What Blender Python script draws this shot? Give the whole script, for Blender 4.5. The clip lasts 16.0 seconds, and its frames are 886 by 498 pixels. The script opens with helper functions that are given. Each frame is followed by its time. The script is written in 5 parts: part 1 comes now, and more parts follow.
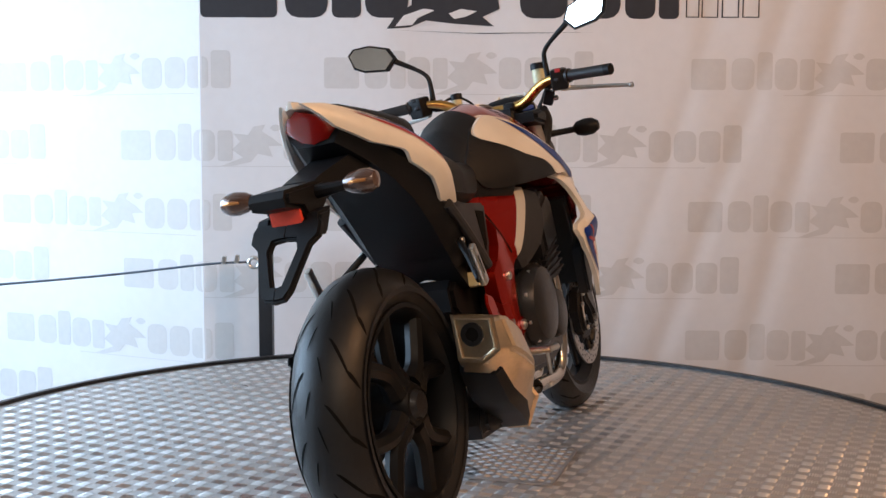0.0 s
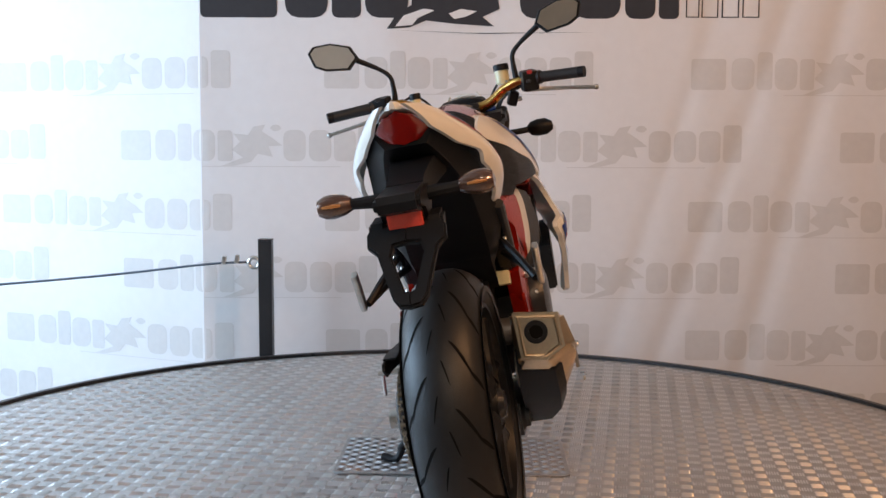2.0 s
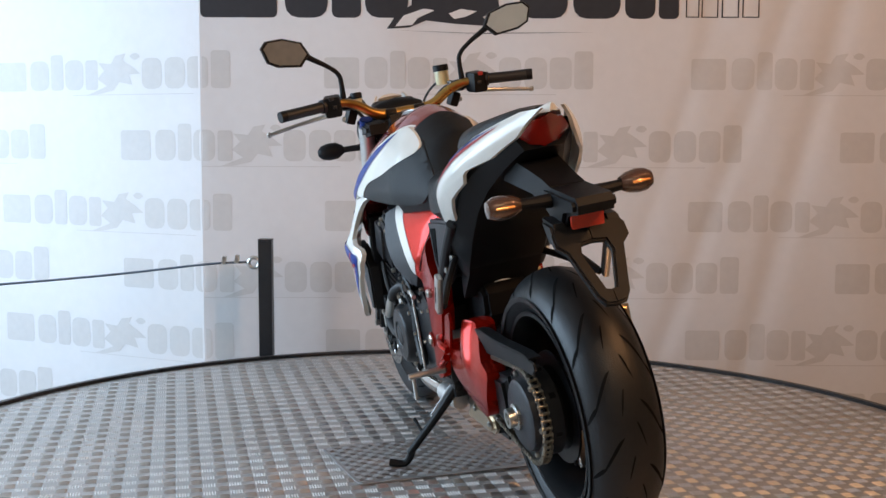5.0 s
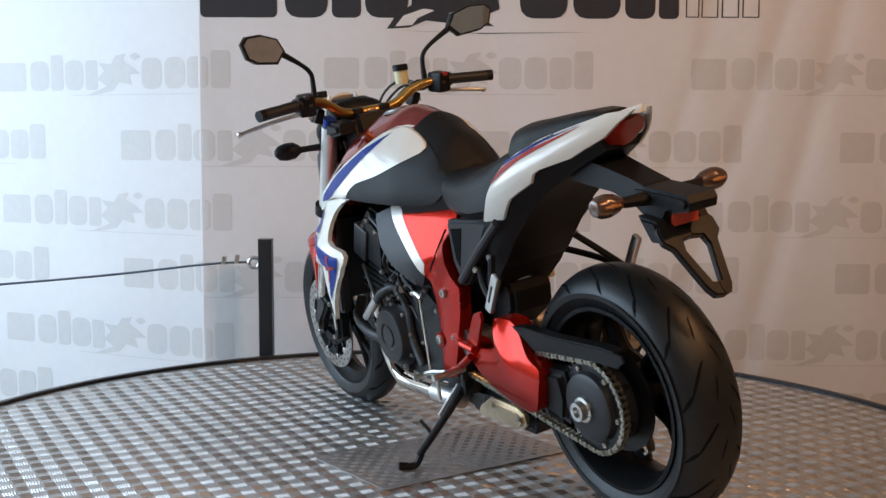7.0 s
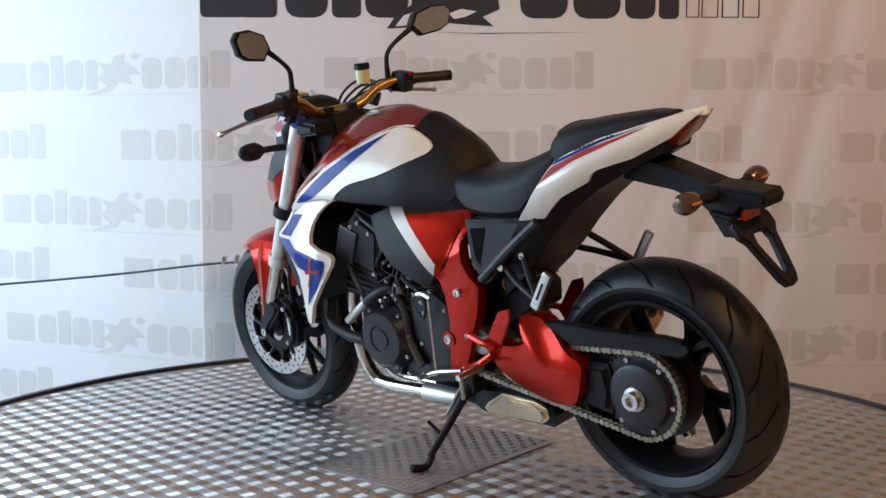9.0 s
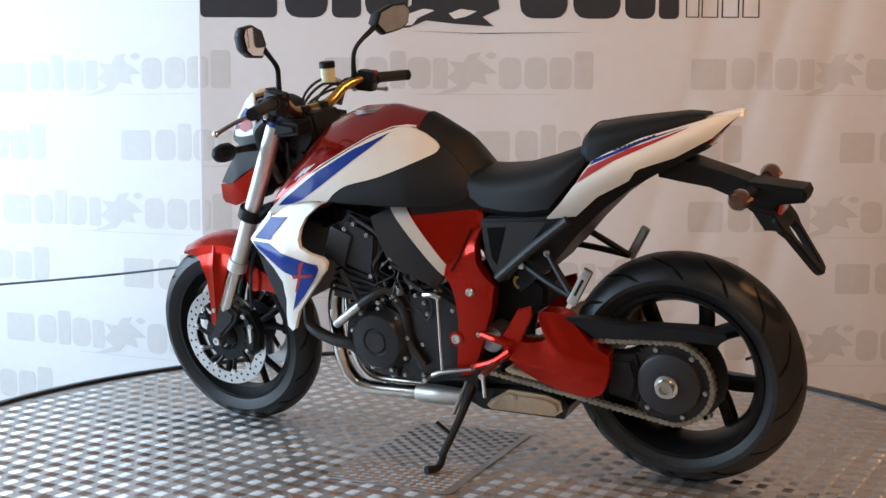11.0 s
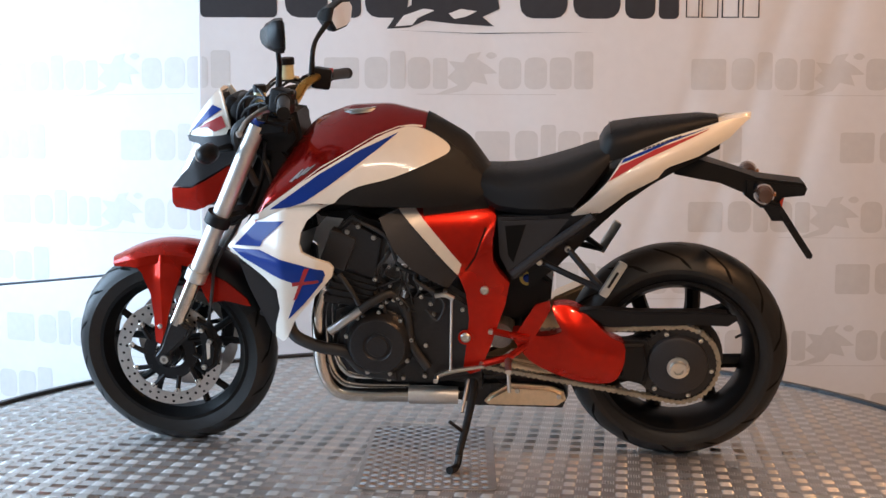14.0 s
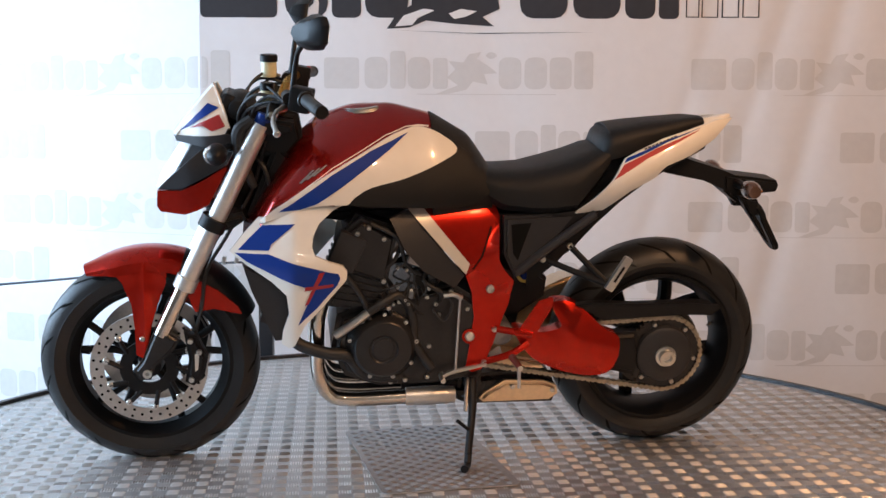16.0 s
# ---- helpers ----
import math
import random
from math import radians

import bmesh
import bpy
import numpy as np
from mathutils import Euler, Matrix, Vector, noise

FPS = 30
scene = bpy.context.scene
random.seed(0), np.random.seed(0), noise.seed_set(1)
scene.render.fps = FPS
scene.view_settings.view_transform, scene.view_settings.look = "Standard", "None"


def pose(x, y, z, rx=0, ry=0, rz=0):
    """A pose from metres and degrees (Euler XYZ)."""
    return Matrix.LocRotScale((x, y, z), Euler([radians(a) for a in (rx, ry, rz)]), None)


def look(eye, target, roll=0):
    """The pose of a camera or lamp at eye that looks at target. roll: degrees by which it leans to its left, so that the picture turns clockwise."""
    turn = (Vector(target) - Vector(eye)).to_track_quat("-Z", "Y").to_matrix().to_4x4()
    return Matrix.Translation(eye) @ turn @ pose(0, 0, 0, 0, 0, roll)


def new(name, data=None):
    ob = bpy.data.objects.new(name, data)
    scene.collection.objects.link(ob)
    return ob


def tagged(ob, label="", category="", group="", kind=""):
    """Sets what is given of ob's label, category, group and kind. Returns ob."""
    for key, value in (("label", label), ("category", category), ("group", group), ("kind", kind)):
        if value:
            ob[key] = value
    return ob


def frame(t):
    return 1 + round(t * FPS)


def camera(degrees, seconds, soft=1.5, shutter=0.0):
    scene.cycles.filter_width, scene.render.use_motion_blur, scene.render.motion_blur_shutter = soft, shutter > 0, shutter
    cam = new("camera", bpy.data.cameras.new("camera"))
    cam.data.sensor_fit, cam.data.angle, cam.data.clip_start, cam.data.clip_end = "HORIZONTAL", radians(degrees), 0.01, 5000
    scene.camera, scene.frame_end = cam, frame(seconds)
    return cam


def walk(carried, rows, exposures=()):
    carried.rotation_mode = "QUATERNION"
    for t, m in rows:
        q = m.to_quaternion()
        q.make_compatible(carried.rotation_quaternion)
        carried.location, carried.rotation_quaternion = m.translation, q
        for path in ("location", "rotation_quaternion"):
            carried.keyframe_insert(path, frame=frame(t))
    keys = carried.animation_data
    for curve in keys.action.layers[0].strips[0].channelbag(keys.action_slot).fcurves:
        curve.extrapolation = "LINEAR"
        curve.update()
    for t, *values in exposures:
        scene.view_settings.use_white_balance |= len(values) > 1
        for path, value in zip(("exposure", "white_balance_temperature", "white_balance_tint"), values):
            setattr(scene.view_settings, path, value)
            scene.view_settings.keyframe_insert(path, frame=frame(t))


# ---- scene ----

# ---- camera: stands still, the turntable turns ----
cam = camera(42.78, 16.0, soft=1.5)
EYE = (0.0, -3.0736, 0.8765)
AIM = look(EYE, (0.0020, -2.0782, 0.7801), 0.2)
walk(cam, [(0.0, AIM), (16.0, AIM)], [
    (0.0, 0.14, 6200, 10), (2.5, 0.08, 6280, 10), (4.2, -0.01, 6360, 10), (6.3, -0.25, 6600, 10), (7.5, -0.26, 6620, 10),
    (9.2, -0.17, 6600, 10), (11.3, 0.05, 6480, 10), (13.0, 0.18, 6350, 10), (14.5, 0.25, 6200, 10), (16.0, 0.26, 6150, 10)])

FLOOR = -0.010      # top of the turntable
GROUND = -0.50      # showroom floor under it
BANNER_Y = 1.95     # the printed cloth behind


def turn(t):
    """The turntable's angle in degrees at t seconds."""
    u = (t - 8) / 8
    return 7.5363 * t - 0.591 * (u * u - 1) - 0.1736 * (u ** 3 - u)


# ---- light ----
world = bpy.data.worlds.new("world")
scene.world = world
world.use_nodes = True
wn = world.node_tree
sky = wn.nodes.new("ShaderNodeTexSky")
sky.sky_type, sky.sun_disc = "NISHITA", False
sky.sun_elevation, sky.sun_rotation = radians(40), radians(250)
wn.links.new(sky.outputs[0], wn.nodes["Background"].inputs[0])
wn.nodes["Background"].inputs[1].default_value = 0.1


def lamp(name, kind, place, target, power, colour, size=1.0, size_y=None):
    data = bpy.data.lights.new(name, kind)
    data.energy, data.color = power, colour
    if kind == "AREA":
        data.shape, data.size, data.size_y = "RECTANGLE", size, size_y or size
    elif kind == "SPOT":
        data.shadow_soft_size, data.spot_size, data.spot_blend = size, radians(size_y or 90), 0.6
    else:
        data.shadow_soft_size = size
    ob = new(name, data)
    ob.matrix_world = look(place, target)
    return ob


# daylight in the opening of the window, warm halogen lamps under the ceiling
lamp("window_daylight", "AREA", (-4.15, 0.2, 1.35), (0.0, 0.2, 1.0), 240, (0.56, 0.77, 1.0), 4.1, 2.2)
lamp("halogen_light", "SPOT", (2.3, -1.6, 2.95), (0.3, 0.4, 0.3), 180, (1.0, 0.50, 0.22), 0.09, 125)
lamp("halogen_light", "SPOT", (1.3, -3.3, 2.95), (0.4, 0.3, 0.2), 112, (1.0, 0.57, 0.31), 0.09, 125)
# unseen panel behind the camera, added as fill for mirrors and bike side
lamp("room_fill_light", "AREA", (0.0, -4.3, 3.12), (0.0, -4.0, 0.0), 22, (1.0, 0.82, 0.62), 1.2, 0.3)


# ---- materials ----
def mat(name, colour, rough=0.5, metal=0.0, var=0.12, scale=30.0, bump=0.0, bump_scale=200.0, rough_var=0.1, coat=0.0, coat_rough=0.05,
        spec=0.5, glass=0.0, emit=0.0, flake=0.0, dirt=0.0):
    """A surface with two scales of variation in colour, roughness and relief."""
    m = bpy.data.materials.new(name)
    m.use_nodes = True
    n, l = m.node_tree.nodes, m.node_tree.links
    b = n["Principled BSDF"]
    b.inputs["Metallic"].default_value = metal
    b.inputs["Coat Weight"].default_value = coat
    b.inputs["Coat Roughness"].default_value = coat_rough
    b.inputs["Specular IOR Level"].default_value = spec
    b.inputs["Transmission Weight"].default_value = glass
    co = n.new("ShaderNodeTexCoord")
    big = n.new("ShaderNodeTexNoise")
    big.inputs["Scale"].default_value, big.inputs["Detail"].default_value = scale / 6, 4
    fine = n.new("ShaderNodeTexNoise")
    fine.inputs["Scale"].default_value, fine.inputs["Detail"].default_value = scale * 4, 6
    l.new(co.outputs["Object"], big.inputs["Vector"])
    l.new(co.outputs["Object"], fine.inputs["Vector"])
    mix = n.new("ShaderNodeMath")
    mix.operation = "ADD"
    l.new(big.outputs[0], mix.inputs[0])
    l.new(fine.outputs[0], mix.inputs[1])
    ramp = n.new("ShaderNodeMapRange")
    ramp.inputs[1].default_value, ramp.inputs[2].default_value = 0.6, 1.4
    ramp.inputs[3].default_value, ramp.inputs[4].default_value = 1 - var, 1 + var
    l.new(mix.outputs[0], ramp.inputs[0])
    mul = n.new("ShaderNodeMix")
    mul.data_type, mul.blend_type = "RGBA", "MULTIPLY"
    mul.inputs[0].default_value = 1.0
    mul.inputs[6].default_value = (*colour, 1)
    l.new(ramp.outputs[0], mul.inputs[7])
    l.new(mul.outputs[2], b.inputs["Base Color"])
    rr = n.new("ShaderNodeMapRange")
    rr.inputs[1].default_value, rr.inputs[2].default_value = 0.3, 0.7
    rr.inputs[3].default_value, rr.inputs[4].default_value = max(0.01, rough - rough_var * rough), min(1, rough + rough_var * rough)
    l.new(big.outputs[0], rr.inputs[0])
    l.new(rr.outputs[0], b.inputs["Roughness"])
    if bump:
        tex = n.new("ShaderNodeTexNoise")
        tex.inputs["Scale"].default_value, tex.inputs["Detail"].default_value = bump_scale, 3
        l.new(co.outputs["Object"], tex.inputs["Vector"])
        bp = n.new("ShaderNodeBump")
        bp.inputs["Strength"].default_value, bp.inputs["Distance"].default_value = bump, 0.002
        l.new(tex.outputs[0], bp.inputs["Height"])
        l.new(bp.outputs[0], b.inputs["Normal"])
    if emit:
        b.inputs["Emission Color"].default_value = (*colour, 1)
        b.inputs["Emission Strength"].default_value = emit
    return m


M = dict(
    red=mat("candy_red_paint", (0.43, 0.014, 0.005), 0.28, 0.72, 0.12, 14, coat=0.28, coat_rough=0.02, spec=0.12),
    redtop=mat("deep_red_paint", (0.30, 0.009, 0.006), 0.26, 0.70, 0.12, 14, coat=0.9, coat_rough=0.02, spec=0.15),
    white=mat("pearl_white_paint", (0.82, 0.78, 0.70), 0.35, 0.0, 0.04, 8, coat=0.8, coat_rough=0.06),
    blue=mat("blue_decal", (0.006, 0.035, 0.25), 0.45, 0.0, 0.06, 12, coat=0.25, coat_rough=0.06, spec=0.15),
    decal_red=mat("red_decal", (0.38, 0.012, 0.012), 0.5, 0.0, 0.06, 12, coat=0.2, coat_rough=0.06),
    silver_decal=mat("silver_decal", (0.70, 0.67, 0.61), 0.35, 0.25, 0.05, 12, coat=0.5),
    black=mat("satin_black_plastic", (0.008, 0.008, 0.009), 0.46, 0.0, 0.2, 40, 0.15, 900, spec=0.24),
    grey=mat("dark_grey_plastic", (0.023, 0.023, 0.026), 0.44, 0.0, 0.15, 40, 0.12, 900, spec=0.4),
    seat=mat("black_seat_vinyl", (0.008, 0.008, 0.0085), 0.44, 0.0, 0.2, 50, 0.5, 700, spec=0.28),
    engine=mat("dark_engine_paint", (0.022, 0.022, 0.024), 0.30, 0.3, 0.25, 30, 0.2, 400, spec=0.4),
    cast=mat("cast_aluminium", (0.30, 0.29, 0.28), 0.42, 0.9, 0.2, 40, 0.2, 500),
    alu=mat("bright_aluminium", (0.62, 0.61, 0.58), 0.3, 1.0, 0.12, 30),
    steel=mat("polished_steel", (0.60, 0.56, 0.51), 0.16, 1.0, 0.14, 20, rough_var=0.4),
    brushed=mat("brushed_steel", (0.72, 0.57, 0.39), 0.32, 1.0, 0.12, 25),
    gold=mat("gold_anodised", (0.62, 0.36, 0.10), 0.28, 1.0, 0.1, 30),
    rubber=mat("tyre_rubber", (0.011, 0.011, 0.0115), 0.42, 0.0, 0.25, 18, 0.25, 350, spec=0.4),
    rim=mat("black_wheel_paint", (0.005, 0.005, 0.0055), 0.42, 0.0, 0.2, 25, spec=0.2),
    satin=mat("satin_aluminium", (0.70, 0.68, 0.65), 0.42, 0.85, 0.08, 30),
    disc=mat("brake_disc_steel", (0.50, 0.48, 0.46), 0.3, 1.0, 0.15, 30),
    chain=mat("chain_steel", (0.36, 0.33, 0.27), 0.34, 0.95, 0.3, 60),
    mirror=mat("mirror_glass", (0.9, 0.9, 0.9), 0.02, 1.0, 0.0, 5),
    reflex=mat("red_reflector", (0.88, 0.07, 0.03), 0.25, 0.0, 0.15, 120, 0.3, 400, coat=1.0),
    redlens=mat("red_lens", (0.42, 0.010, 0.006), 0.12, 0.0, 0.12, 60, 0.3, 250, coat=1.0),
    amber=mat("amber_glint", (0.80, 0.34, 0.10), 0.20, 0.6, 0.2, 60, coat=0.6),
    smoke=mat("smoked_lens", (0.12, 0.062, 0.040), 0.10, 0.4, 0.3, 90, 0.6, 220, coat=1.0),
    clear=mat("clear_lens", (0.72, 0.70, 0.68), 0.12, 0.25, 0.15, 90, 0.4, 220, coat=1.0),
    fluid=mat("fluid_reservoir", (0.74, 0.69, 0.42), 0.3, 0.0, 0.1, 30, coat=0.4),
    yellow=mat("yellow_spring", (0.70, 0.52, 0.10), 0.4, 0.0, 0.1, 30),
    hose=mat("rubber_hose", (0.016, 0.016, 0.017), 0.5, 0.0, 0.2, 60),
    dial=mat("instrument_glass", (0.02, 0.02, 0.022), 0.08, 0.0, 0.1, 20, coat=1.0),
    tread=mat("tread_aluminium", (0.74, 0.73, 0.72), 0.36, 0.95, 0.16, 9, 0.2, 500, rough_var=0.3),
    deck=mat("dull_deck_aluminium", (0.52, 0.51, 0.50), 0.46, 0.9, 0.18, 7, 0.35, 400, rough_var=0.25),
    plate=mat("worn_tread_aluminium", (0.40, 0.39, 0.385), 0.50, 0.85, 0.2, 12, 0.2, 500, rough_var=0.3),
    edge=mat("black_rubber_edge", (0.02, 0.02, 0.022), 0.30, 0.0, 0.2, 30, 0.2, 300),
    post=mat("black_painted_steel", (0.022, 0.023, 0.026), 0.4, 0.2, 0.15, 20, 0.1, 300),
    rope=mat("steel_cable", (0.13, 0.16, 0.20), 0.45, 0.6, 0.3, 200, 0.5, 900),
    cloth=mat("white_banner_cloth", (0.78, 0.765, 0.76), 0.85, 0.0, 0.03, 5, 0.25, 600, spec=0.15),
    faint=mat("faint_grey_print", (0.66, 0.64, 0.62), 0.85, 0.0, 0.05, 8, 0.25, 600, spec=0.15),
    dark=mat("charcoal_print", (0.05, 0.05, 0.055), 0.8, 0.0, 0.1, 8, 0.25, 600, spec=0.15),
    outline=mat("white_print", (0.80, 0.79, 0.78), 0.85, 0.0, 0.03, 8, spec=0.15),
    wall=mat("painted_wall", (0.66, 0.56, 0.45), 0.85, 0.0, 0.06, 3, 0.2, 120),
    ceiling=mat("ceiling_paint", (0.45, 0.40, 0.35), 0.9, 0.0, 0.05, 3, 0.2, 120),
    concrete=mat("concrete_floor", (0.24, 0.23, 0.22), 0.6, 0.0, 0.2, 5, 0.2, 90),
    lampglow=mat("halogen_glow", (1.0, 0.75, 0.45), 0.4, emit=25.0),
    fill_glow=mat("fill_panel_glow", (1.0, 0.86, 0.68), 0.5, emit=6.0),
    brick=mat("brown_wall", (0.42, 0.27, 0.17), 0.85, 0.0, 0.2, 4, 0.2, 120),
    frame=mat("window_frame_paint", (0.6, 0.6, 0.6), 0.5, 0.0, 0.05, 10),
)


# ---- mesh helpers ----
def finish(bm, name, material, parent=None, label="", angle=35):
    bmesh.ops.recalc_face_normals(bm, faces=bm.faces[:])
    me = bpy.data.meshes.new(name)
    bm.to_mesh(me)
    bm.free()
    me.materials.append(material)
    me.polygons.foreach_set("use_smooth", [True] * len(me.polygons))
    me.set_sharp_from_angle(angle=radians(angle))
    ob = new(name, me)
    if len(me.polygons) > 24:
        ob.modifiers.new("even_shading", "WEIGHTED_NORMAL").keep_sharp = True
    if parent is not None:
        ob.parent = parent
    if label:
        ob["label"] = label
    return ob


def part(name, bm, material, parent, label="", angle=35):
    return finish(bm, name, M[material], parent, label, angle)


def box(sx, sy, sz, at=(0, 0, 0), turn_to=(0, 0, 0), bevel=0.0, seg=2):
    bm = bmesh.new()
    bmesh.ops.create_cube(bm, size=1, matrix=pose(*at, *turn_to) @ Matrix.Diagonal((sx, sy, sz, 1)))
    if bevel:
        bmesh.ops.bevel(bm, geom=bm.edges[:], offset=bevel, segments=seg, affect="EDGES", profile=0.6, clamp_overlap=True)
    return bm


def join(*bms):
    out = bms[0]
    for b in bms[1:]:
        me = bpy.data.meshes.new("tmp")
        b.to_mesh(me)
        b.free()
        out.from_mesh(me)
        bpy.data.meshes.remove(me)
    return out


def moved(bm, m):
    bmesh.ops.transform(bm, matrix=m, verts=bm.verts[:])
    return bm


def spline(pts, n=6, closed=False):
    """A smooth line through the points."""
    pts = [Vector(p) for p in pts]
    k = len(pts)
    out = []
    for i in range(k if closed else k - 1):
        a, b = pts[i], pts[(i + 1) % k]
        p0 = pts[(i - 1) % k] if closed or i > 0 else a * 2 - b
        p3 = pts[(i + 2) % k] if closed or i + 2 < k else b * 2 - a
        for j in range(n):
            t = j / n
            out.append(0.5 * (2 * a + (b - p0) * t + (2 * p0 - 5 * a + 4 * b - p3) * t * t + (3 * a - p0 - 3 * b + p3) * t ** 3))
    if not closed:
        out.append(pts[-1])
    return out


def tube(pts, r, seg=10, n=6, smooth=True, closed=False):
    """A round bar along the points; r is one radius or one for each point."""
    line = spline(pts, n, closed) if smooth and len(pts) > 2 else [Vector(p) for p in pts]
    radii = r if isinstance(r, (list, tuple)) else [r] * len(pts)
    bm = bmesh.new()
    rings, up = [], None
    for i, p in enumerate(line):
        a = line[i - 1] if i or closed else p
        b = line[(i + 1) % len(line)] if i + 1 < len(line) or closed else p
        d = (b - a).normalized()
        if up is None:
            up = Vector((0, 0, 1)) if abs(d.z) < 0.9 else Vector((1, 0, 0))
        x = d.cross(up).normalized()
        up = x.cross(d).normalized()
        f = i / max(1, len(line) - 1) * (len(radii) - 1)
        k = min(int(f), len(radii) - 2) if len(radii) > 1 else 0
        rad = radii[k] + (radii[min(k + 1, len(radii) - 1)] - radii[k]) * (f - k)
        rings.append([bm.verts.new(p + rad * (math.cos(w) * x + math.sin(w) * up)) for w in (2 * math.pi * j / seg for j in range(seg))])
    for i in range(len(rings) if closed else len(rings) - 1):
        a, b = rings[i], rings[(i + 1) % len(rings)]
        for j in range(seg):
            bm.faces.new((a[j], a[(j + 1) % seg], b[(j + 1) % seg], b[j]))
    if not closed:
        bm.faces.new(rings[0])
        bm.faces.new(rings[-1][::-1])
    return bm


def lathe(profile, seg=48, axis="Y", closed=True):
    """Turns the outline of (radius, along) round an axis."""
    bm = bmesh.new()
    rings = []
    for i in range(seg):
        w = 2 * math.pi * i / seg
        c, s = math.cos(w), math.sin(w)
        rings.append([bm.verts.new((r * c, a, r * s) if axis == "Y" else ((r * c, r * s, a) if axis == "Z" else (a, r * c, r * s))) for r, a in profile])
    k = len(profile)
    for i in range(seg):
        a, b = rings[i], rings[(i + 1) % seg]
        for j in range(k if closed else k - 1):
            q = (a[j], a[(j + 1) % k], b[(j + 1) % k], b[j])
            bm.faces.new(q)
    bmesh.ops.remove_doubles(bm, verts=bm.verts[:], dist=1e-6)
    return bm


def disc(r, thick, at=(0, 0, 0), bevel=0.002, seg=32):
    b = min(bevel, thick * 0.45, r * 0.4)
    h = thick / 2
    return moved(lathe([(0, -h), (r - b, -h), (r, -h + b), (r, h - b), (r - b, h), (0, h)], seg, closed=False), Matrix.Translation(at))


def slab(outline, y0, y1, bevel=0.003, seg=2, n=0):
    """A plate with the side outline of (x, z) points, from y0 to y1, its edges rounded."""
    pts = [(p.x, p.y) for p in spline([(a, b, 0) for a, b in outline], n, True)] if n else outline
    bm = bmesh.new()
    lo = bm.faces.new([bm.verts.new((x, y0, z)) for x, z in pts])
    out = bmesh.ops.extrude_face_region(bm, geom=[lo])
    for v in out["geom"]:
        if isinstance(v, bmesh.types.BMVert):
            v.co.y = y1
    bmesh.ops.recalc_face_normals(bm, faces=bm.faces[:])
    if bevel:
        rim = [e for e in bm.edges if abs(e.verts[0].co.y - e.verts[1].co.y) < 1e-7]
        bmesh.ops.bevel(bm, geom=rim, offset=bevel, segments=seg, affect="EDGES", clamp_overlap=True)
    bmesh.ops.triangulate(bm, faces=[f for f in bm.faces if len(f.verts) > 4])
    return bm


def shell(outline, surface, thick=0.004, step=0.025, n=0, side=1, crisp=()):
    """A curved panel: the side outline of (x, z) points, laid on y = surface(x, z) and given a thickness inwards."""
    if n:
        pts = [(p.x, p.y) for p in spline([(a, b, 0) for a, b in outline], n, True)]
    else:
        pts = outline
    bm = bmesh.new()
    bm.faces.new([bm.verts.new((x, 0, z)) for x, z in pts])
    xs, zs = [p[0] for p in pts], [p[1] for p in pts]
    for axis, lo, hi in ((0, min(xs), max(xs)), (2, min(zs), max(zs))):
        k = max(1, int((hi - lo) / step))
        for i in range(1, k):
            at, no = Vector((0, 0, 0)), Vector((0, 0, 0))
            at[axis], no[axis] = lo + (hi - lo) * i / k, 1
            bmesh.ops.bisect_plane(bm, geom=bm.verts[:] + bm.edges[:] + bm.faces[:], plane_co=at, plane_no=no, dist=1e-6)
    bmesh.ops.triangulate(bm, faces=[f for f in bm.faces if len(f.verts) > 4])
    top = bm.verts[:]
    for v in top:
        v.co.y = side * surface(v.co.x, v.co.z)
    if thick:
        out = bmesh.ops.extrude_face_region(bm, geom=bm.faces[:], use_keep_orig=True)
        for v in out["geom"]:
            if isinstance(v, bmesh.types.BMVert):
                v.co.y -= side * thick
    return bm


def loft(rings, closed=False, caps=True):
    """A skin over rings of equal length."""
    bm = bmesh.new()
    vs = [[bm.verts.new(p) for p in r] for r in rings]
    k = len(vs[0])
    for i in range(len(vs) if closed else len(vs) - 1):
        a, b = vs[i], vs[(i + 1) % len(vs)]
        for j in range(k):
            bm.faces.new((a[j], a[(j + 1) % k], b[(j + 1) % k], b[j]))
    if caps and not closed:
        bm.faces.new(vs[0])
        bm.faces.new(vs[-1][::-1])
    bmesh.ops.remove_doubles(bm, verts=bm.verts[:], dist=1e-6)
    return bm


def bolt(at, r=0.008, length=0.008, side=1):
    x, y, z = at
    return moved(lathe([(0, 0), (r, 0), (r, length * 0.7), (r * 0.8, length), (r * 0.5, length), (r * 0.45, length * 0.6), (0, length * 0.6)], 10, closed=False),
                 Matrix.Translation(at) @ (Matrix.Identity(4) if side > 0 else pose(0, 0, 0, 180)))


def thing(name, label, category, group="", kind="", m=None):
    ob = new(name)
    ob.empty_display_size = 0.1
    if m is not None:
        ob.matrix_world = m
    return tagged(ob, label, category, group, kind)


# ---- the showroom ----
def slab_z(name, x0, x1, y0, y1, z0, z1, material, label, category):
    ob = finish(box(x1 - x0, y1 - y0, z1 - z0, ((x0 + x1) / 2, (y0 + y1) / 2, (z0 + z1) / 2)), name, M[material])
    return tagged(ob, label, category, "", "structure")


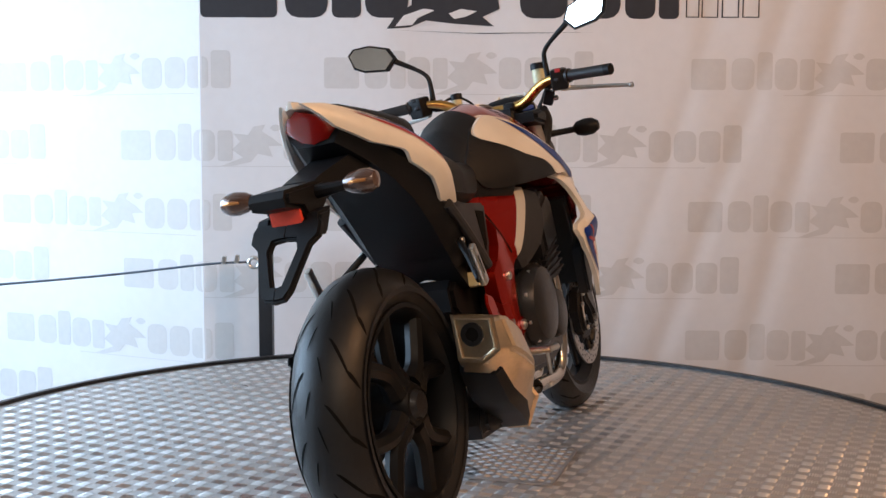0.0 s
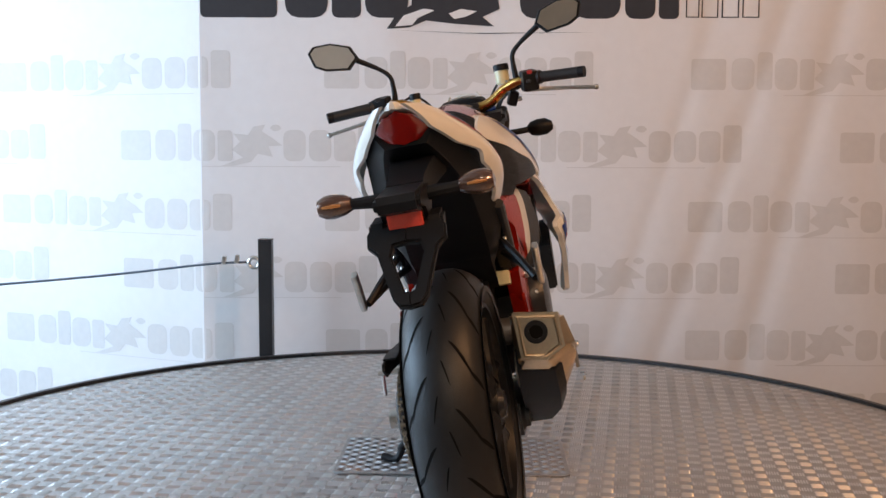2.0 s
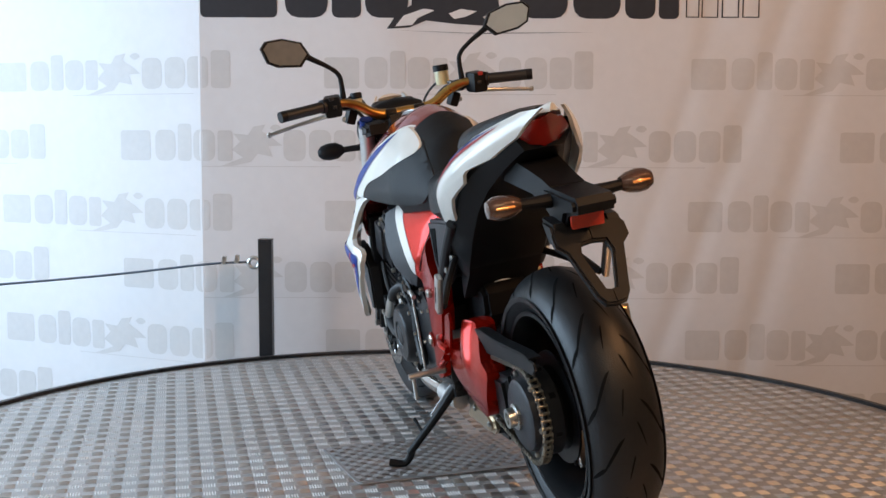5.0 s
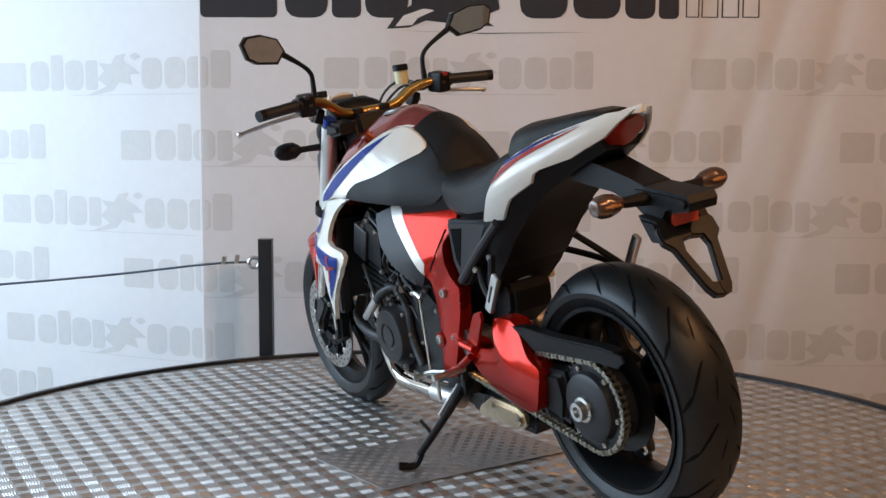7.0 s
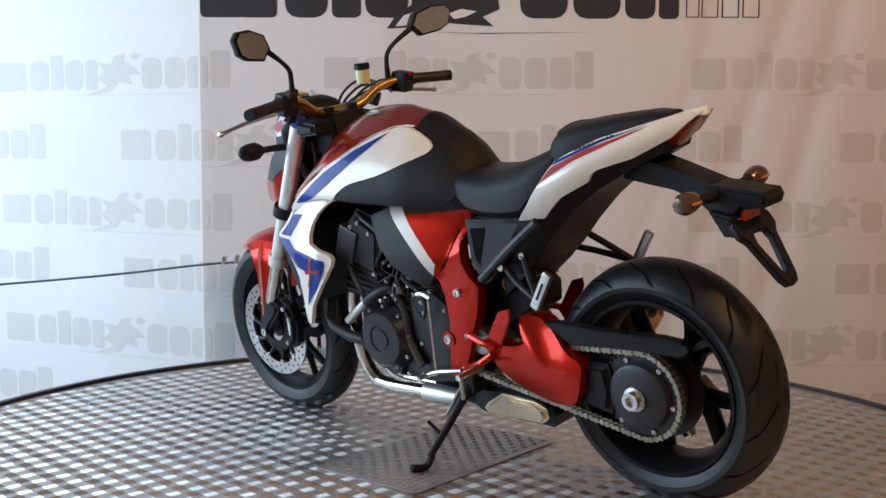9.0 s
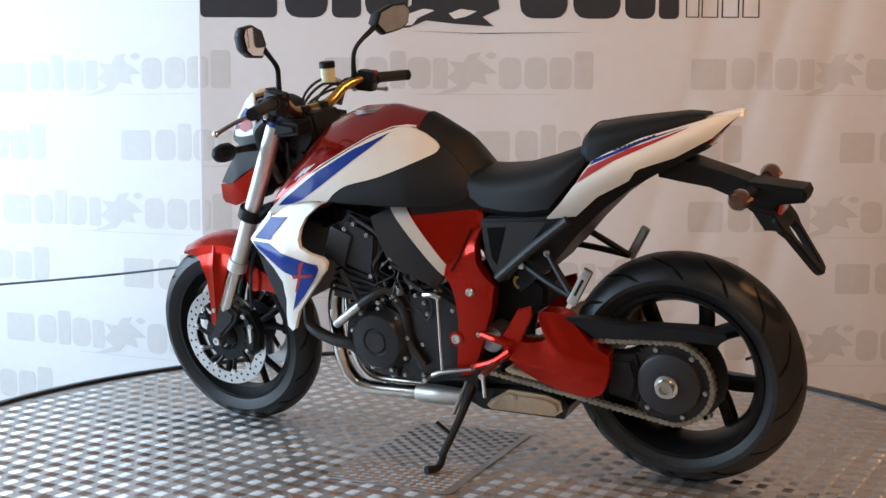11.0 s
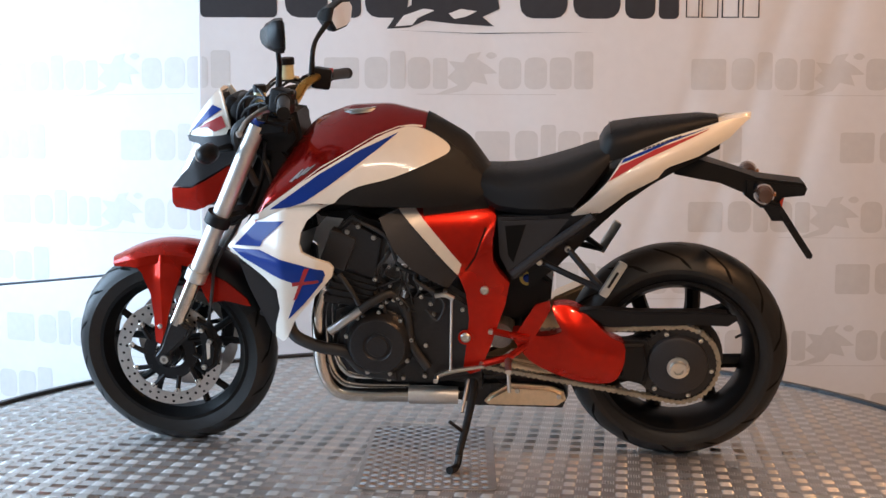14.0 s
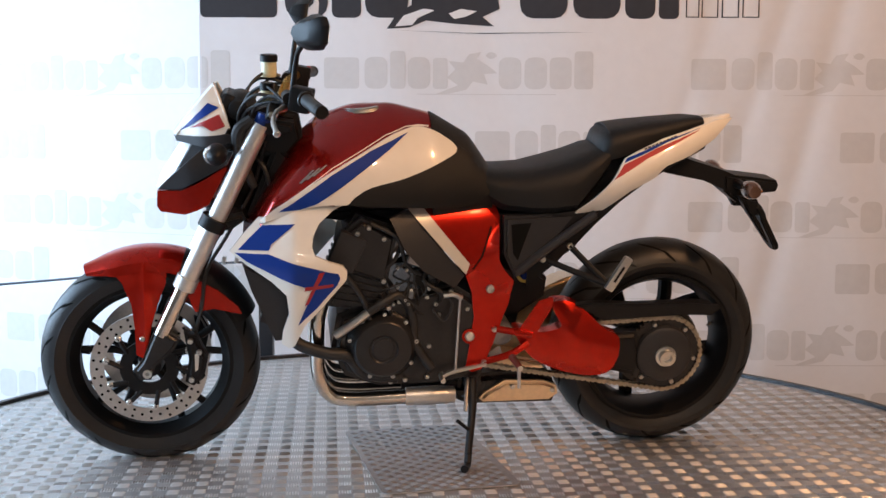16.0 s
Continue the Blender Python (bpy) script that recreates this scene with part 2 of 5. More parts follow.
slab_z("floor", -4.2, 4.2, -6.2, 2.6, GROUND - 0.1, GROUND, "concrete", "grey concrete showroom floor under the turntable", "floor")
slab_z("ceiling", -4.2, 4.2, -6.2, 2.6, 3.2, 3.3, "ceiling", "plain painted ceiling above the turntable", "ceiling")
slab_z("wall_north", -4.2, 4.2, 2.6, 2.75, GROUND, 3.2, "wall", "painted wall hidden behind the printed banner", "wall")
slab_z("wall_south", -4.2, 4.2, -6.35, -6.2, GROUND, 3.2, "wall", "painted showroom wall opposite the banner", "wall")
slab_z("wall_east", 4.2, 4.35, -6.2, 2.6, GROUND, 3.2, "brick", "brown showroom side wall", "wall")


def west_wall():
    """Side wall with the wide window that lets the daylight in."""
    bm = join(box(0.15, 8.8, 0.7, (-4.275, -1.8, -0.15)), box(0.15, 8.8, 0.7, (-4.275, -1.8, 2.85)),
              box(0.15, 4.3, 2.3, (-4.275, -4.05, 1.35)), box(0.15, 0.3, 2.3, (-4.275, 2.45, 1.35)))
    ob = finish(bm, "wall_west", M["wall"])
    tagged(ob, "painted side wall with a wide window", "wall", "", "structure")
    win = thing("window_1", "wide grey-framed showroom window letting in daylight", "window", "", "structure")
    for y in (-1.9, -0.5, 0.9, 2.3):
        part("window_frame", box(0.06, 0.05, 2.3, (-4.25, y, 1.35), bevel=0.004), "frame", win)
    for z in (0.22, 2.48):
        part("window_frame", box(0.06, 4.2, 0.05, (-4.25, 0.2, z), bevel=0.004), "frame", win)


west_wall()


def ceiling_spots():
    """Halogen spotlights under the ceiling, their glass glowing."""
    for x, y, tx, ty in ((2.3, -1.6, 0.3, 0.4), (1.3, -3.3, 0.4, 0.3)):
        m = look((x, y, 3.0), (tx, ty, 0.4))
        ob = thing("ceiling_spotlight", "black ceiling spotlight with a glowing halogen lens", "spotlight", "ceiling spotlights")
        part("housing", moved(lathe([(0.065, -0.02), (0.075, -0.02), (0.075, 0.10), (0.05, 0.14), (0, 0.14), (0, 0.13), (0.065, 0.09)], 24, "Z", False), m), "black", ob)
        part("lens", moved(lathe([(0, 0.075), (0.063, 0.075), (0.063, 0.08), (0, 0.08)], 24, "Z", False), m), "lampglow", ob, "glowing halogen lens")
        part("stem", tube([m @ Vector((0, 0, 0.13)), (x, y, 3.2)], 0.012, 8), "black", ob)


ceiling_spots()


# glowing body of the added fill light, out of view
def fill_panel():
    ob = thing("added_fill_panel", "unseen white glowing panel added under the ceiling as fill light", "lamp")
    part("casing", box(1.26, 0.36, 0.05, (0, -4.3, 3.172), bevel=0.006), "frame", ob)
    part("diffuser", box(1.20, 0.30, 0.004, (0, -4.3, 3.143)), "fill_glow", ob, "glowing face of the added fill panel")


fill_panel()


# ---- the printed banner ----
FOLD_X = -1.06


def banner_y(x, z):
    """The cloth: slack vertical folds, and a side turned towards the window."""
    y = BANNER_Y + 0.010 * noise.noise((x * 1.7, z * 0.35, 3.1)) + 0.006 * noise.noise((x * 4.5 + z * 1.2, z * 0.8, 7.7))
    y += 0.008 * math.exp(-((x - 1.55 - 0.25 * (z - 0.6)) / 0.06) ** 2) + 0.006 * math.exp(-((x - 1.22 - 0.35 * (z - 0.6)) / 0.05) ** 2)
    y += 0.004 * math.exp(-((x - 0.95 - 0.3 * (z - 0.6)) / 0.05) ** 2)
    if x < FOLD_X:
        y += 0.45 * (FOLD_X - x)
    return y


def banner():
    xs = [-2.8 + 0.015 * i for i in range(116)] + [FOLD_X] + [-1.05 + 0.015 * i for i in range(257)]
    xs = sorted(set(round(x, 4) for x in xs))
    zs = [-0.49 + 0.04 * i for i in range(72)]
    verts = [(x, banner_y(x, z), z) for z in zs for x in xs]
    verts += [(x, banner_y(x, z) + 0.004, z) for z in zs for x in xs]
    k, h, faces = len(xs), len(xs) * len(zs), []
    for j in range(len(zs) - 1):
        for i in range(k - 1):
            a = j * k + i
            faces.append((a, a + 1, a + k + 1, a + k))
            faces.append((h + a, h + a + k, h + a + k + 1, h + a + 1))
    me = bpy.data.meshes.new("banner")
    me.from_pydata(verts, [], faces)
    me.materials.append(M["cloth"])
    me.polygons.foreach_set("use_smooth", [True] * len(me.polygons))
    me.set_sharp_from_angle(angle=radians(14))
    ob = new("banner", me)
    tagged(ob, "white printed cloth banner hanging in slack folds behind the turntable", "banner")
    return ob


cloth = banner()


def printed(outline, material, lift=0.0015, name="printed_mark", label=""):
    bm = shell(outline, lambda x, z: banner_y(x, z) - lift, 0, 0.02)
    return part(name, bm, material, cloth, label)


def rounded(x0, x1, z0, z1, r):
    out = []
    for cx, cz, a in ((x1 - r, z1 - r, 0), (x0 + r, z1 - r, 90), (x0 + r, z0 + r, 180), (x1 - r, z0 + r, 270)):
        out += [(cx + r * math.cos(radians(a + d)), cz + r * math.sin(radians(a + d))) for d in (0, 30, 60, 90)]
    return out


# plain blocks in place of the lettering, as shares of the mark's width and height
BLOCKS = ((0.0, 0.128, 0, 0.82, 0.012), (0.148, 0.232, 0, 0.84, 0.030), (0.242, 0.298, 0, 1.0, 0.014), (0.306, 0.388, 0, 0.84, 0.030),
          (0.398, 0.452, 0, 0.82, 0.012), (0.640, 0.722, 0, 0.84, 0.030), (0.734, 0.816, 0, 0.84, 0.030), (0.826, 0.906, 0, 0.84, 0.022),
          (0.916, 0.985, 0, 1.0, 0.014))
BLOB = ((0.40, -0.16), (0.45, -0.02), (0.49, 0.10), (0.45, 0.30), (0.48, 0.52), (0.455, 0.74), (0.51, 0.70), (0.53, 0.92), (0.575, 0.98), (0.56, 0.80),
        (0.60, 0.62), (0.635, 0.42), (0.585, 0.40), (0.60, 0.12), (0.545, 0.20), (0.52, -0.02), (0.46, -0.12))


def mark(x, z, width, height, material, lift=0.0008):
    for a, b, lo, hi, r in BLOCKS:
        printed(rounded(x + a * width, x + b * width, z + lo * height, z + hi * height, r * width * 0.9), material, lift)
    printed([(x + a * width, z + b * height) for a, b in BLOB], material, lift + 0.0003)
    printed(rounded(x + 0.592 * width, x + 0.632 * width, z + 0.80 * height, z + 0.98 * height, 0.018 * width), material, lift)
    printed(rounded(x + 0.34 * width, x + 0.85 * width, z - 0.150 * height, z - 0.132 * height, 0.0008), material, lift + 0.0006)


PER = 1.615
for row, z in enumerate((1.098, 0.778, 0.469, 0.193, -0.109, -0.395)):
    for k in range(-2, 2):
        start = (-0.515 if row % 2 == 0 else 0.150) + PER * k
        mark(start, z, 1.20 if start > -1.5 else 1.22, 0.165, "faint")
# the large dark heading
HX, HZ, HW, HH = -1.055, 1.405, 2.47, 0.34
for a, b, lo, hi, r in ((0.0, 0.136, 0, 0.82, 0.010), (0.150, 0.226, 0, 0.84, 0.026), (0.233, 0.285, 0, 1.0, 0.012), (0.292, 0.368, 0, 0.84, 0.026),
                        (0.374, 0.425, 0, 0.82, 0.01), (0.566, 0.650, 0, 0.84, 0.026), (0.660, 0.744, 0, 0.84, 0.026),
                        (0.752, 0.806, 0, 0.84, 0.018), (0.812, 0.848, 0, 1.0, 0.010)):
    printed(rounded(HX + a * HW, HX + b * HW, HZ + lo * HH, HZ + hi * HH, r * HW * 0.9), "dark", 0.0016)
printed([(HX + a * HW, HZ + b * HH) for a, b in ((0.33, -0.14), (0.345, 0.02), (0.38, 0.20), (0.44, 0.5), (0.52, 0.6), (0.53, 0.12), (0.50, 0.02), (0.52, -0.1), (0.45, -0.07),
                                             (0.40, -0.03), (0.37, -0.12))], "dark", 0.0022)
printed([(HX + a * HW, HZ + b * HH) for a, b in ((0.345, -0.11), (0.36, 0.03), (0.395, 0.12), (0.415, 0.10), (0.385, 0.0), (0.375, -0.09))], "outline", 0.0028)
printed([(HX + a * HW, HZ + b * HH) for a, b in ((0.44, 0.06), (0.462, 0.12), (0.49, 0.09), (0.47, 0.02), (0.45, -0.01))], "outline", 0.0028)
printed([(HX + a * HW, HZ + b * HH) for a, b in ((0.335, -0.155), (0.48, -0.185), (0.70, -0.175), (0.50, -0.195))], "dark", 0.0034)
for a in (0.86, 0.888, 0.924, 0.96):
    w = 0.022 if a < 0.88 else 0.028
    for q in ((a, a + 0.0022, 0.02, 0.9), (a + w, a + w + 0.0022, 0.02, 0.9), (a, a + w, 0.02, 0.032)):
        printed(rounded(HX + q[0] * HW, HX + q[1] * HW, HZ + q[2] * HH, HZ + q[3] * HH, 0.0012), "dark", 0.0016)


# ---- the turntable ----
RADIUS = 1.585
PITCH = 0.047


def tread_bars(cx0, cx1, cy0, cy1, inside, top, pitch, name, parent, material, angle=0.0, h=0.0021):
    """Raised five-bar clusters in a chequer of two directions."""
    verts, faces = [], []
    ca, sa = math.cos(angle), math.sin(angle)
    n0, n1, m0, m1 = int(cx0 / pitch), int(cx1 / pitch), int(cy0 / pitch), int(cy1 / pitch)
    for i in range(n0, n1 + 1):
        for j in range(m0, m1 + 1):
            gx, gy = i * pitch, j * pitch
            way = 1 if (i + j) % 2 else -1
            dx, dy = 0.7071, 0.7071 * way
            for b in range(-2, 3):
                ln, wd = pitch * 0.36, pitch * 0.056
                ox, oy = gx - dy * b * pitch * 0.145, gy + dx * b * pitch * 0.145
                x, y = ca * ox - sa * oy, sa * ox + ca * oy
                if not inside(x, y):
                    continue
                ex, ey = (ca * dx - sa * dy) * ln, (sa * dx + ca * dy) * ln
                px, py = -ey / ln * wd, ex / ln * wd
                k = len(verts)
                verts += [(x - ex, y - ey, top), (x - ex * 0.6 + px, y - ey * 0.6 + py, top), (x + ex * 0.6 + px, y + ey * 0.6 + py, top), (x + ex, y + ey, top),
                          (x + ex * 0.6 - px, y + ey * 0.6 - py, top), (x - ex * 0.6 - px, y - ey * 0.6 - py, top),
                          (x - ex * 0.6, y - ey * 0.6, top + h), (x + ex * 0.6, y + ey * 0.6, top + h)]
                faces += [(k, k + 6, k + 1), (k + 1, k + 6, k + 7, k + 2), (k + 2, k + 7, k + 3), (k + 3, k + 7, k + 4), (k + 4, k + 7, k + 6, k + 5), (k + 5, k + 6, k)]
    me = bpy.data.meshes.new(name)
    me.from_pydata(verts, [], faces)
    me.materials.append(M[material])
    ob = new(name, me)
    ob.parent = parent
    return tagged(ob, "", "", "", "stuff")


def turntable():
    top = thing("turntable", "round aluminium tread-plate turntable with a black rubber edge", "turntable")
    part("deck", lathe([(0, FLOOR - 0.02), (RADIUS, FLOOR - 0.02), (RADIUS, FLOOR), (0, FLOOR)], 128, "Z", False), "deck", top)
    part("edge_strip", lathe([(RADIUS + 0.001, FLOOR - 0.045), (RADIUS + 0.022, FLOOR - 0.045), (RADIUS + 0.022, FLOOR + 0.010), (RADIUS + 0.014, FLOOR + 0.014),
                              (RADIUS + 0.001, FLOOR + 0.012)], 128, "Z"), "edge", top, "black rubber edge strip")
    part("base", lathe([(1.50, GROUND), (1.50, FLOOR - 0.021), (1.45, FLOOR - 0.021), (1.45, GROUND)], 64, "Z"), "edge", top)
    tread_bars(-1.6, 1.6, -1.6, 1.6, lambda x, y: x * x + y * y < 1.56 ** 2, FLOOR, PITCH, "tread_relief", top, "tread", 0.35)
    return top


table = turntable()


# ---- post and cable ----
def post():
    x, y = -0.745, 1.72
    ob = thing("barrier_post", "square black steel barrier post standing behind the turntable", "post")
    part("tube", box(0.058, 0.058, 0.945, (x, y, GROUND + 0.4745), bevel=0.004), "post", ob)
    part("cap", box(0.060, 0.060, 0.006, (x, y, GROUND + 0.950), bevel=0.002), "post", ob)
    part("foot", box(0.14, 0.14, 0.008, (x, y, GROUND + 0.004), bevel=0.002), "post", ob)
    part("eye_ring", moved(tube([(0.022 * math.cos(a), 0, 0.022 * math.sin(a)) for a in (2 * math.pi * i / 12 for i in range(12))], 0.008, 8, 3, True, True),
                           Matrix.Translation((x - 0.05, y - 0.01, 0.352))), "alu", ob, "galvanised eye ring")
    return ob


post()


def cable():
    ob = thing("barrier_cable", "thin steel barrier cable with clamped loop", "cable")
    part("wire", tube([(-2.35, 1.45, 0.248), (-1.9, 1.56, 0.268), (-1.4, 1.66, 0.303), (-1.0, 1.70, 0.345), (-0.82, 1.71, 0.355)], 0.005, 8, 8), "rope", ob)
    for x, z in ((-0.92, 0.366), (-0.865, 0.372)):
        part("clamp", box(0.018, 0.02, 0.036, (x, 1.705, z - 0.004), (0, 12, 0), 0.003), "alu", ob, "galvanised cable clamp")
    return ob


cable()


# ---- loose plate under the stand ----
def loose_plate():
    a, b = Vector((-0.332, -0.074)), Vector((-0.221, 0.286))
    u = (b - a).normalized()
    n = Vector((u.y, -u.x))
    ob = thing("tread_plate", "small square worn aluminium tread plate lying under the side stand", "plate")
    ang = math.atan2(u.y, u.x)
    c = a + u * 0.200 + n * 0.330
    L, W = 0.365, 0.315
    bm = bmesh.new()
    f = bm.faces.new([bm.verts.new((c.x + u.x * p + n.x * q, c.y + u.y * p + n.y * q, FLOOR + 0.002)) for p, q in rounded(-L / 2, L / 2, -W, W, 0.02)])
    out = bmesh.ops.extrude_face_region(bm, geom=[f])
    for v in out["geom"]:
        if isinstance(v, bmesh.types.BMVert):
            v.co.z += 0.003
    part("sheet", bm, "plate", ob)

    def inside(x, y):
        d = Vector((x, y)) - c
        return abs(d.dot(u)) < L / 2 - 0.012 and abs(d.dot(n)) < W - 0.012
    tread_bars(-0.8, 0.8, -0.8, 0.8, inside, FLOOR + 0.005, 0.024, "tread_relief", ob, "plate", ang, 0.0013)
    return ob


mat_plate = loose_plate()

bike = thing("motorcycle", "red, white and blue naked motorcycle leaning on its side stand", "motorcycle")
FX, FZ, RX, RZ = 0.786, 0.2835, -0.644, 0.2955
FRONT_Y, REAR_Y = 0.015, -0.0155      # the wheels stand a little out of line


def tyre_profile(R, half, rim):
    pts = [(rim, -half * 0.72), (rim + 0.012, -half * 0.86), (rim + (R - rim) * 0.45, -half)]
    for i in range(13):
        a = radians(-78 + 13 * i)
        pts.append((R - half * 0.92 + half * 0.92 * math.cos(a), half * 0.98 * math.sin(a) / math.sin(radians(78))))
    pts += [(rim + (R - rim) * 0.45, half), (rim + 0.012, half * 0.86), (rim, half * 0.72)]
    return pts



def lerp(table, x):
    """A value between the rows of a table of (x, value)."""
    if x <= table[0][0]:
        return table[0][1]
    for (a, u), (b, w) in zip(table, table[1:]):
        if x <= b:
            f = (x - a) / (b - a)
            return u + (w - u) * f
    return table[-1][1]


def smooth_lerp(table, x):
    return (lerp(table, x - 0.012) + 2 * lerp(table, x) + lerp(table, x + 0.012)) / 4


def raked(outline, surface, y0):
    """An outline drawn in the plane y0, carried on to the curved surface along a line that sinks inwards."""
    return [(x, z + 0.2 * (surface(x, z) - y0)) for x, z in outline]


def wide_lerp(table, x):
    return sum(lerp(table, x + 0.012 * k) for k in range(-4, 5)) / 9


def mirrored(pts, s):
    return [(p[0], p[1] * s, p[2]) for p in pts]


# ---- wheels ----
def tyre(x, z, R, half, parent, count, name="tyre"):
    t = part(name, moved(lathe(tyre_profile(R, half, 0.216), 96), Matrix.Translation((x, 0, z))), "rubber", parent, "black road tyre with slanted grooves")
    crown = half * 0.92

    def on(phi, a):
        r = R - crown + (crown + 0.0007) * math.cos(a)
        return Vector((x + r * math.cos(phi), half * 0.98 * math.sin(a) / math.sin(radians(78)), z + r * math.sin(phi)))
    # grooves: strips just above the rubber, their shade put into a near-black colour
    for k in range(count):
        for s in (1, -1):
            base = 2 * math.pi * (k + (0.5 if s < 0 else 0)) / count
            for a0, a1, d, off in ((4, 14, 0.17, 0.6 * math.pi / count), (16, 52, 0.28, 0.0), (44, 68, 0.12, math.pi / count)):
                rows = []
                bm = bmesh.new()
                for j in range(8):
                    f = j / 7
                    a = radians(a0 + (a1 - a0) * f) * s
                    phi = base + off + d * f ** 1.25
                    w = 0.0066 / R * (1.0 - abs(2 * f - 1) ** 3 * 0.9)
                    rows.append((bm.verts.new(on(phi - w, a)), bm.verts.new(on(phi + w, a))))
                for p, q in zip(rows, rows[1:]):
                    bm.faces.new((p[0], p[1], q[1], q[0]))
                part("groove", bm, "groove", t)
    return t


# near-black colour in place of the shade inside grooves, holes and recesses
M["groove"] = mat("recess_shade_black", (0.006, 0.006, 0.006), 0.9, 0.0, 0.1, 30, spec=0.1)


def spoke(x, z, ang, r0, r1, y0, y1, width, thick=0.022):
    """A forked spoke from hub to rim."""
    c, s = math.cos(ang), math.sin(ang)

    def q(r, t, y):
        return (x + r * c - t * s, y, z + r * s + t * c)
    mid = r0 + (r1 - r0) * 0.42
    bms = []
    for way in (1, -1):
        bms.append(tube([q(r0, way * width * 0.35, y0), q(mid, way * width * 0.45, (y0 + y1) / 2), q(r1, way * width * 1.9, y1)], [thick * 0.62, thick * 0.5, thick * 0.48], 8, 5))
    return join(*bms)


def rim_profile(half, r):
    return [(r + 0.006, -half), (r + 0.006, -half + 0.008), (r - 0.006, -half + 0.016), (r - 0.016, -half * 0.4), (r - 0.016, half * 0.4), (r - 0.006, half - 0.016),
            (r + 0.006, half - 0.008), (r + 0.006, half), (r - 0.004, half), (r - 0.012, half - 0.014), (r - 0.026, half * 0.4), (r - 0.026, -half * 0.4),
            (r - 0.012, -half + 0.014), (r - 0.004, -half)]


def brake_disc(x, z, y, parent, r=0.155, inner=0.118):
    d = part("brake_disc", moved(lathe([(inner, -0.0025), (r, -0.0025), (r, 0.0025), (inner, 0.0025)], 64), Matrix.Translation((x, y, z))), "disc", parent, "drilled steel brake disc")
    side = 1 if y > 0 else -1
    bms = []
    # flat dark dots on the steel imitate the shaded holes
    for k in range(36):
        a = 2 * math.pi * k / 36
        for rr in ((0.127, 0.146) if k % 2 else (0.1365,)):
            bms.append(moved(lathe([(0, 0), (0.0042, 0)], 8, closed=False), Matrix.Translation((x + rr * math.cos(a), y + side * 0.0031, z + rr * math.sin(a)))))
    tagged(part("drill_hole", join(*bms), "groove", d), kind="stuff")
    part("disc_carrier", moved(lathe([(0.045, -0.004), (0.078, -0.004), (0.078, 0.004), (0.045, 0.004)], 32), Matrix.Translation((x, y - side * 0.004, z))), "black", d)
    for k in range(10):
        a = 2 * math.pi * k / 10
        part("carrier_arm", tube([(x + 0.07 * math.cos(a), y - side * 0.003, z + 0.07 * math.sin(a)), (x + 0.116 * math.cos(a + 0.2), y, z + 0.116 * math.sin(a + 0.2))], 0.007, 6), "black", d)
    for k in range(10):
        a = 2 * math.pi * k / 10 + 0.2
        part("rotor_button", disc(0.009, 0.012, (x + 0.114 * math.cos(a), y, z + 0.114 * math.sin(a)), 0.002, 12), "alu", d)
    return d


def front_wheel():
    w = part("front_wheel", moved(lathe(rim_profile(0.046, 0.216), 72), Matrix.Translation((FX, 0, FZ))), "rim", bike, "black cast front wheel")
    tyre(FX, FZ, 0.2947, 0.058, w, 15)
    w.location.y = FRONT_Y
    part("hub", moved(lathe([(0.012, -0.07), (0.030, -0.07), (0.036, -0.03), (0.036, 0.03), (0.030, 0.07), (0.012, 0.07)], 24), Matrix.Translation((FX, 0, FZ))), "rim", w)
    for k in range(5):
        part("spoke", spoke(FX, FZ, radians(20 + 72 * k), 0.03, 0.198, 0, 0, 0.022), "rim", w)
    for y in (0.078, -0.078):
        brake_disc(FX, FZ, y, w)
    part("axle", moved(lathe([(0, -0.125), (0.012, -0.125), (0.012, 0.125), (0, 0.125)], 16, closed=False), Matrix.Translation((FX, 0, FZ))), "cast", w)
    part("axle_cap", moved(lathe([(0.006, 0.118), (0.012, 0.118), (0.012, 0.128), (0.006, 0.128)], 16), Matrix.Translation((FX, 0, FZ))), "alu", w)
    part("valve", tube([(FX + 0.19, 0, FZ + 0.02), (FX + 0.165, 0.01, FZ + 0.02)], 0.004, 6), "black", w)


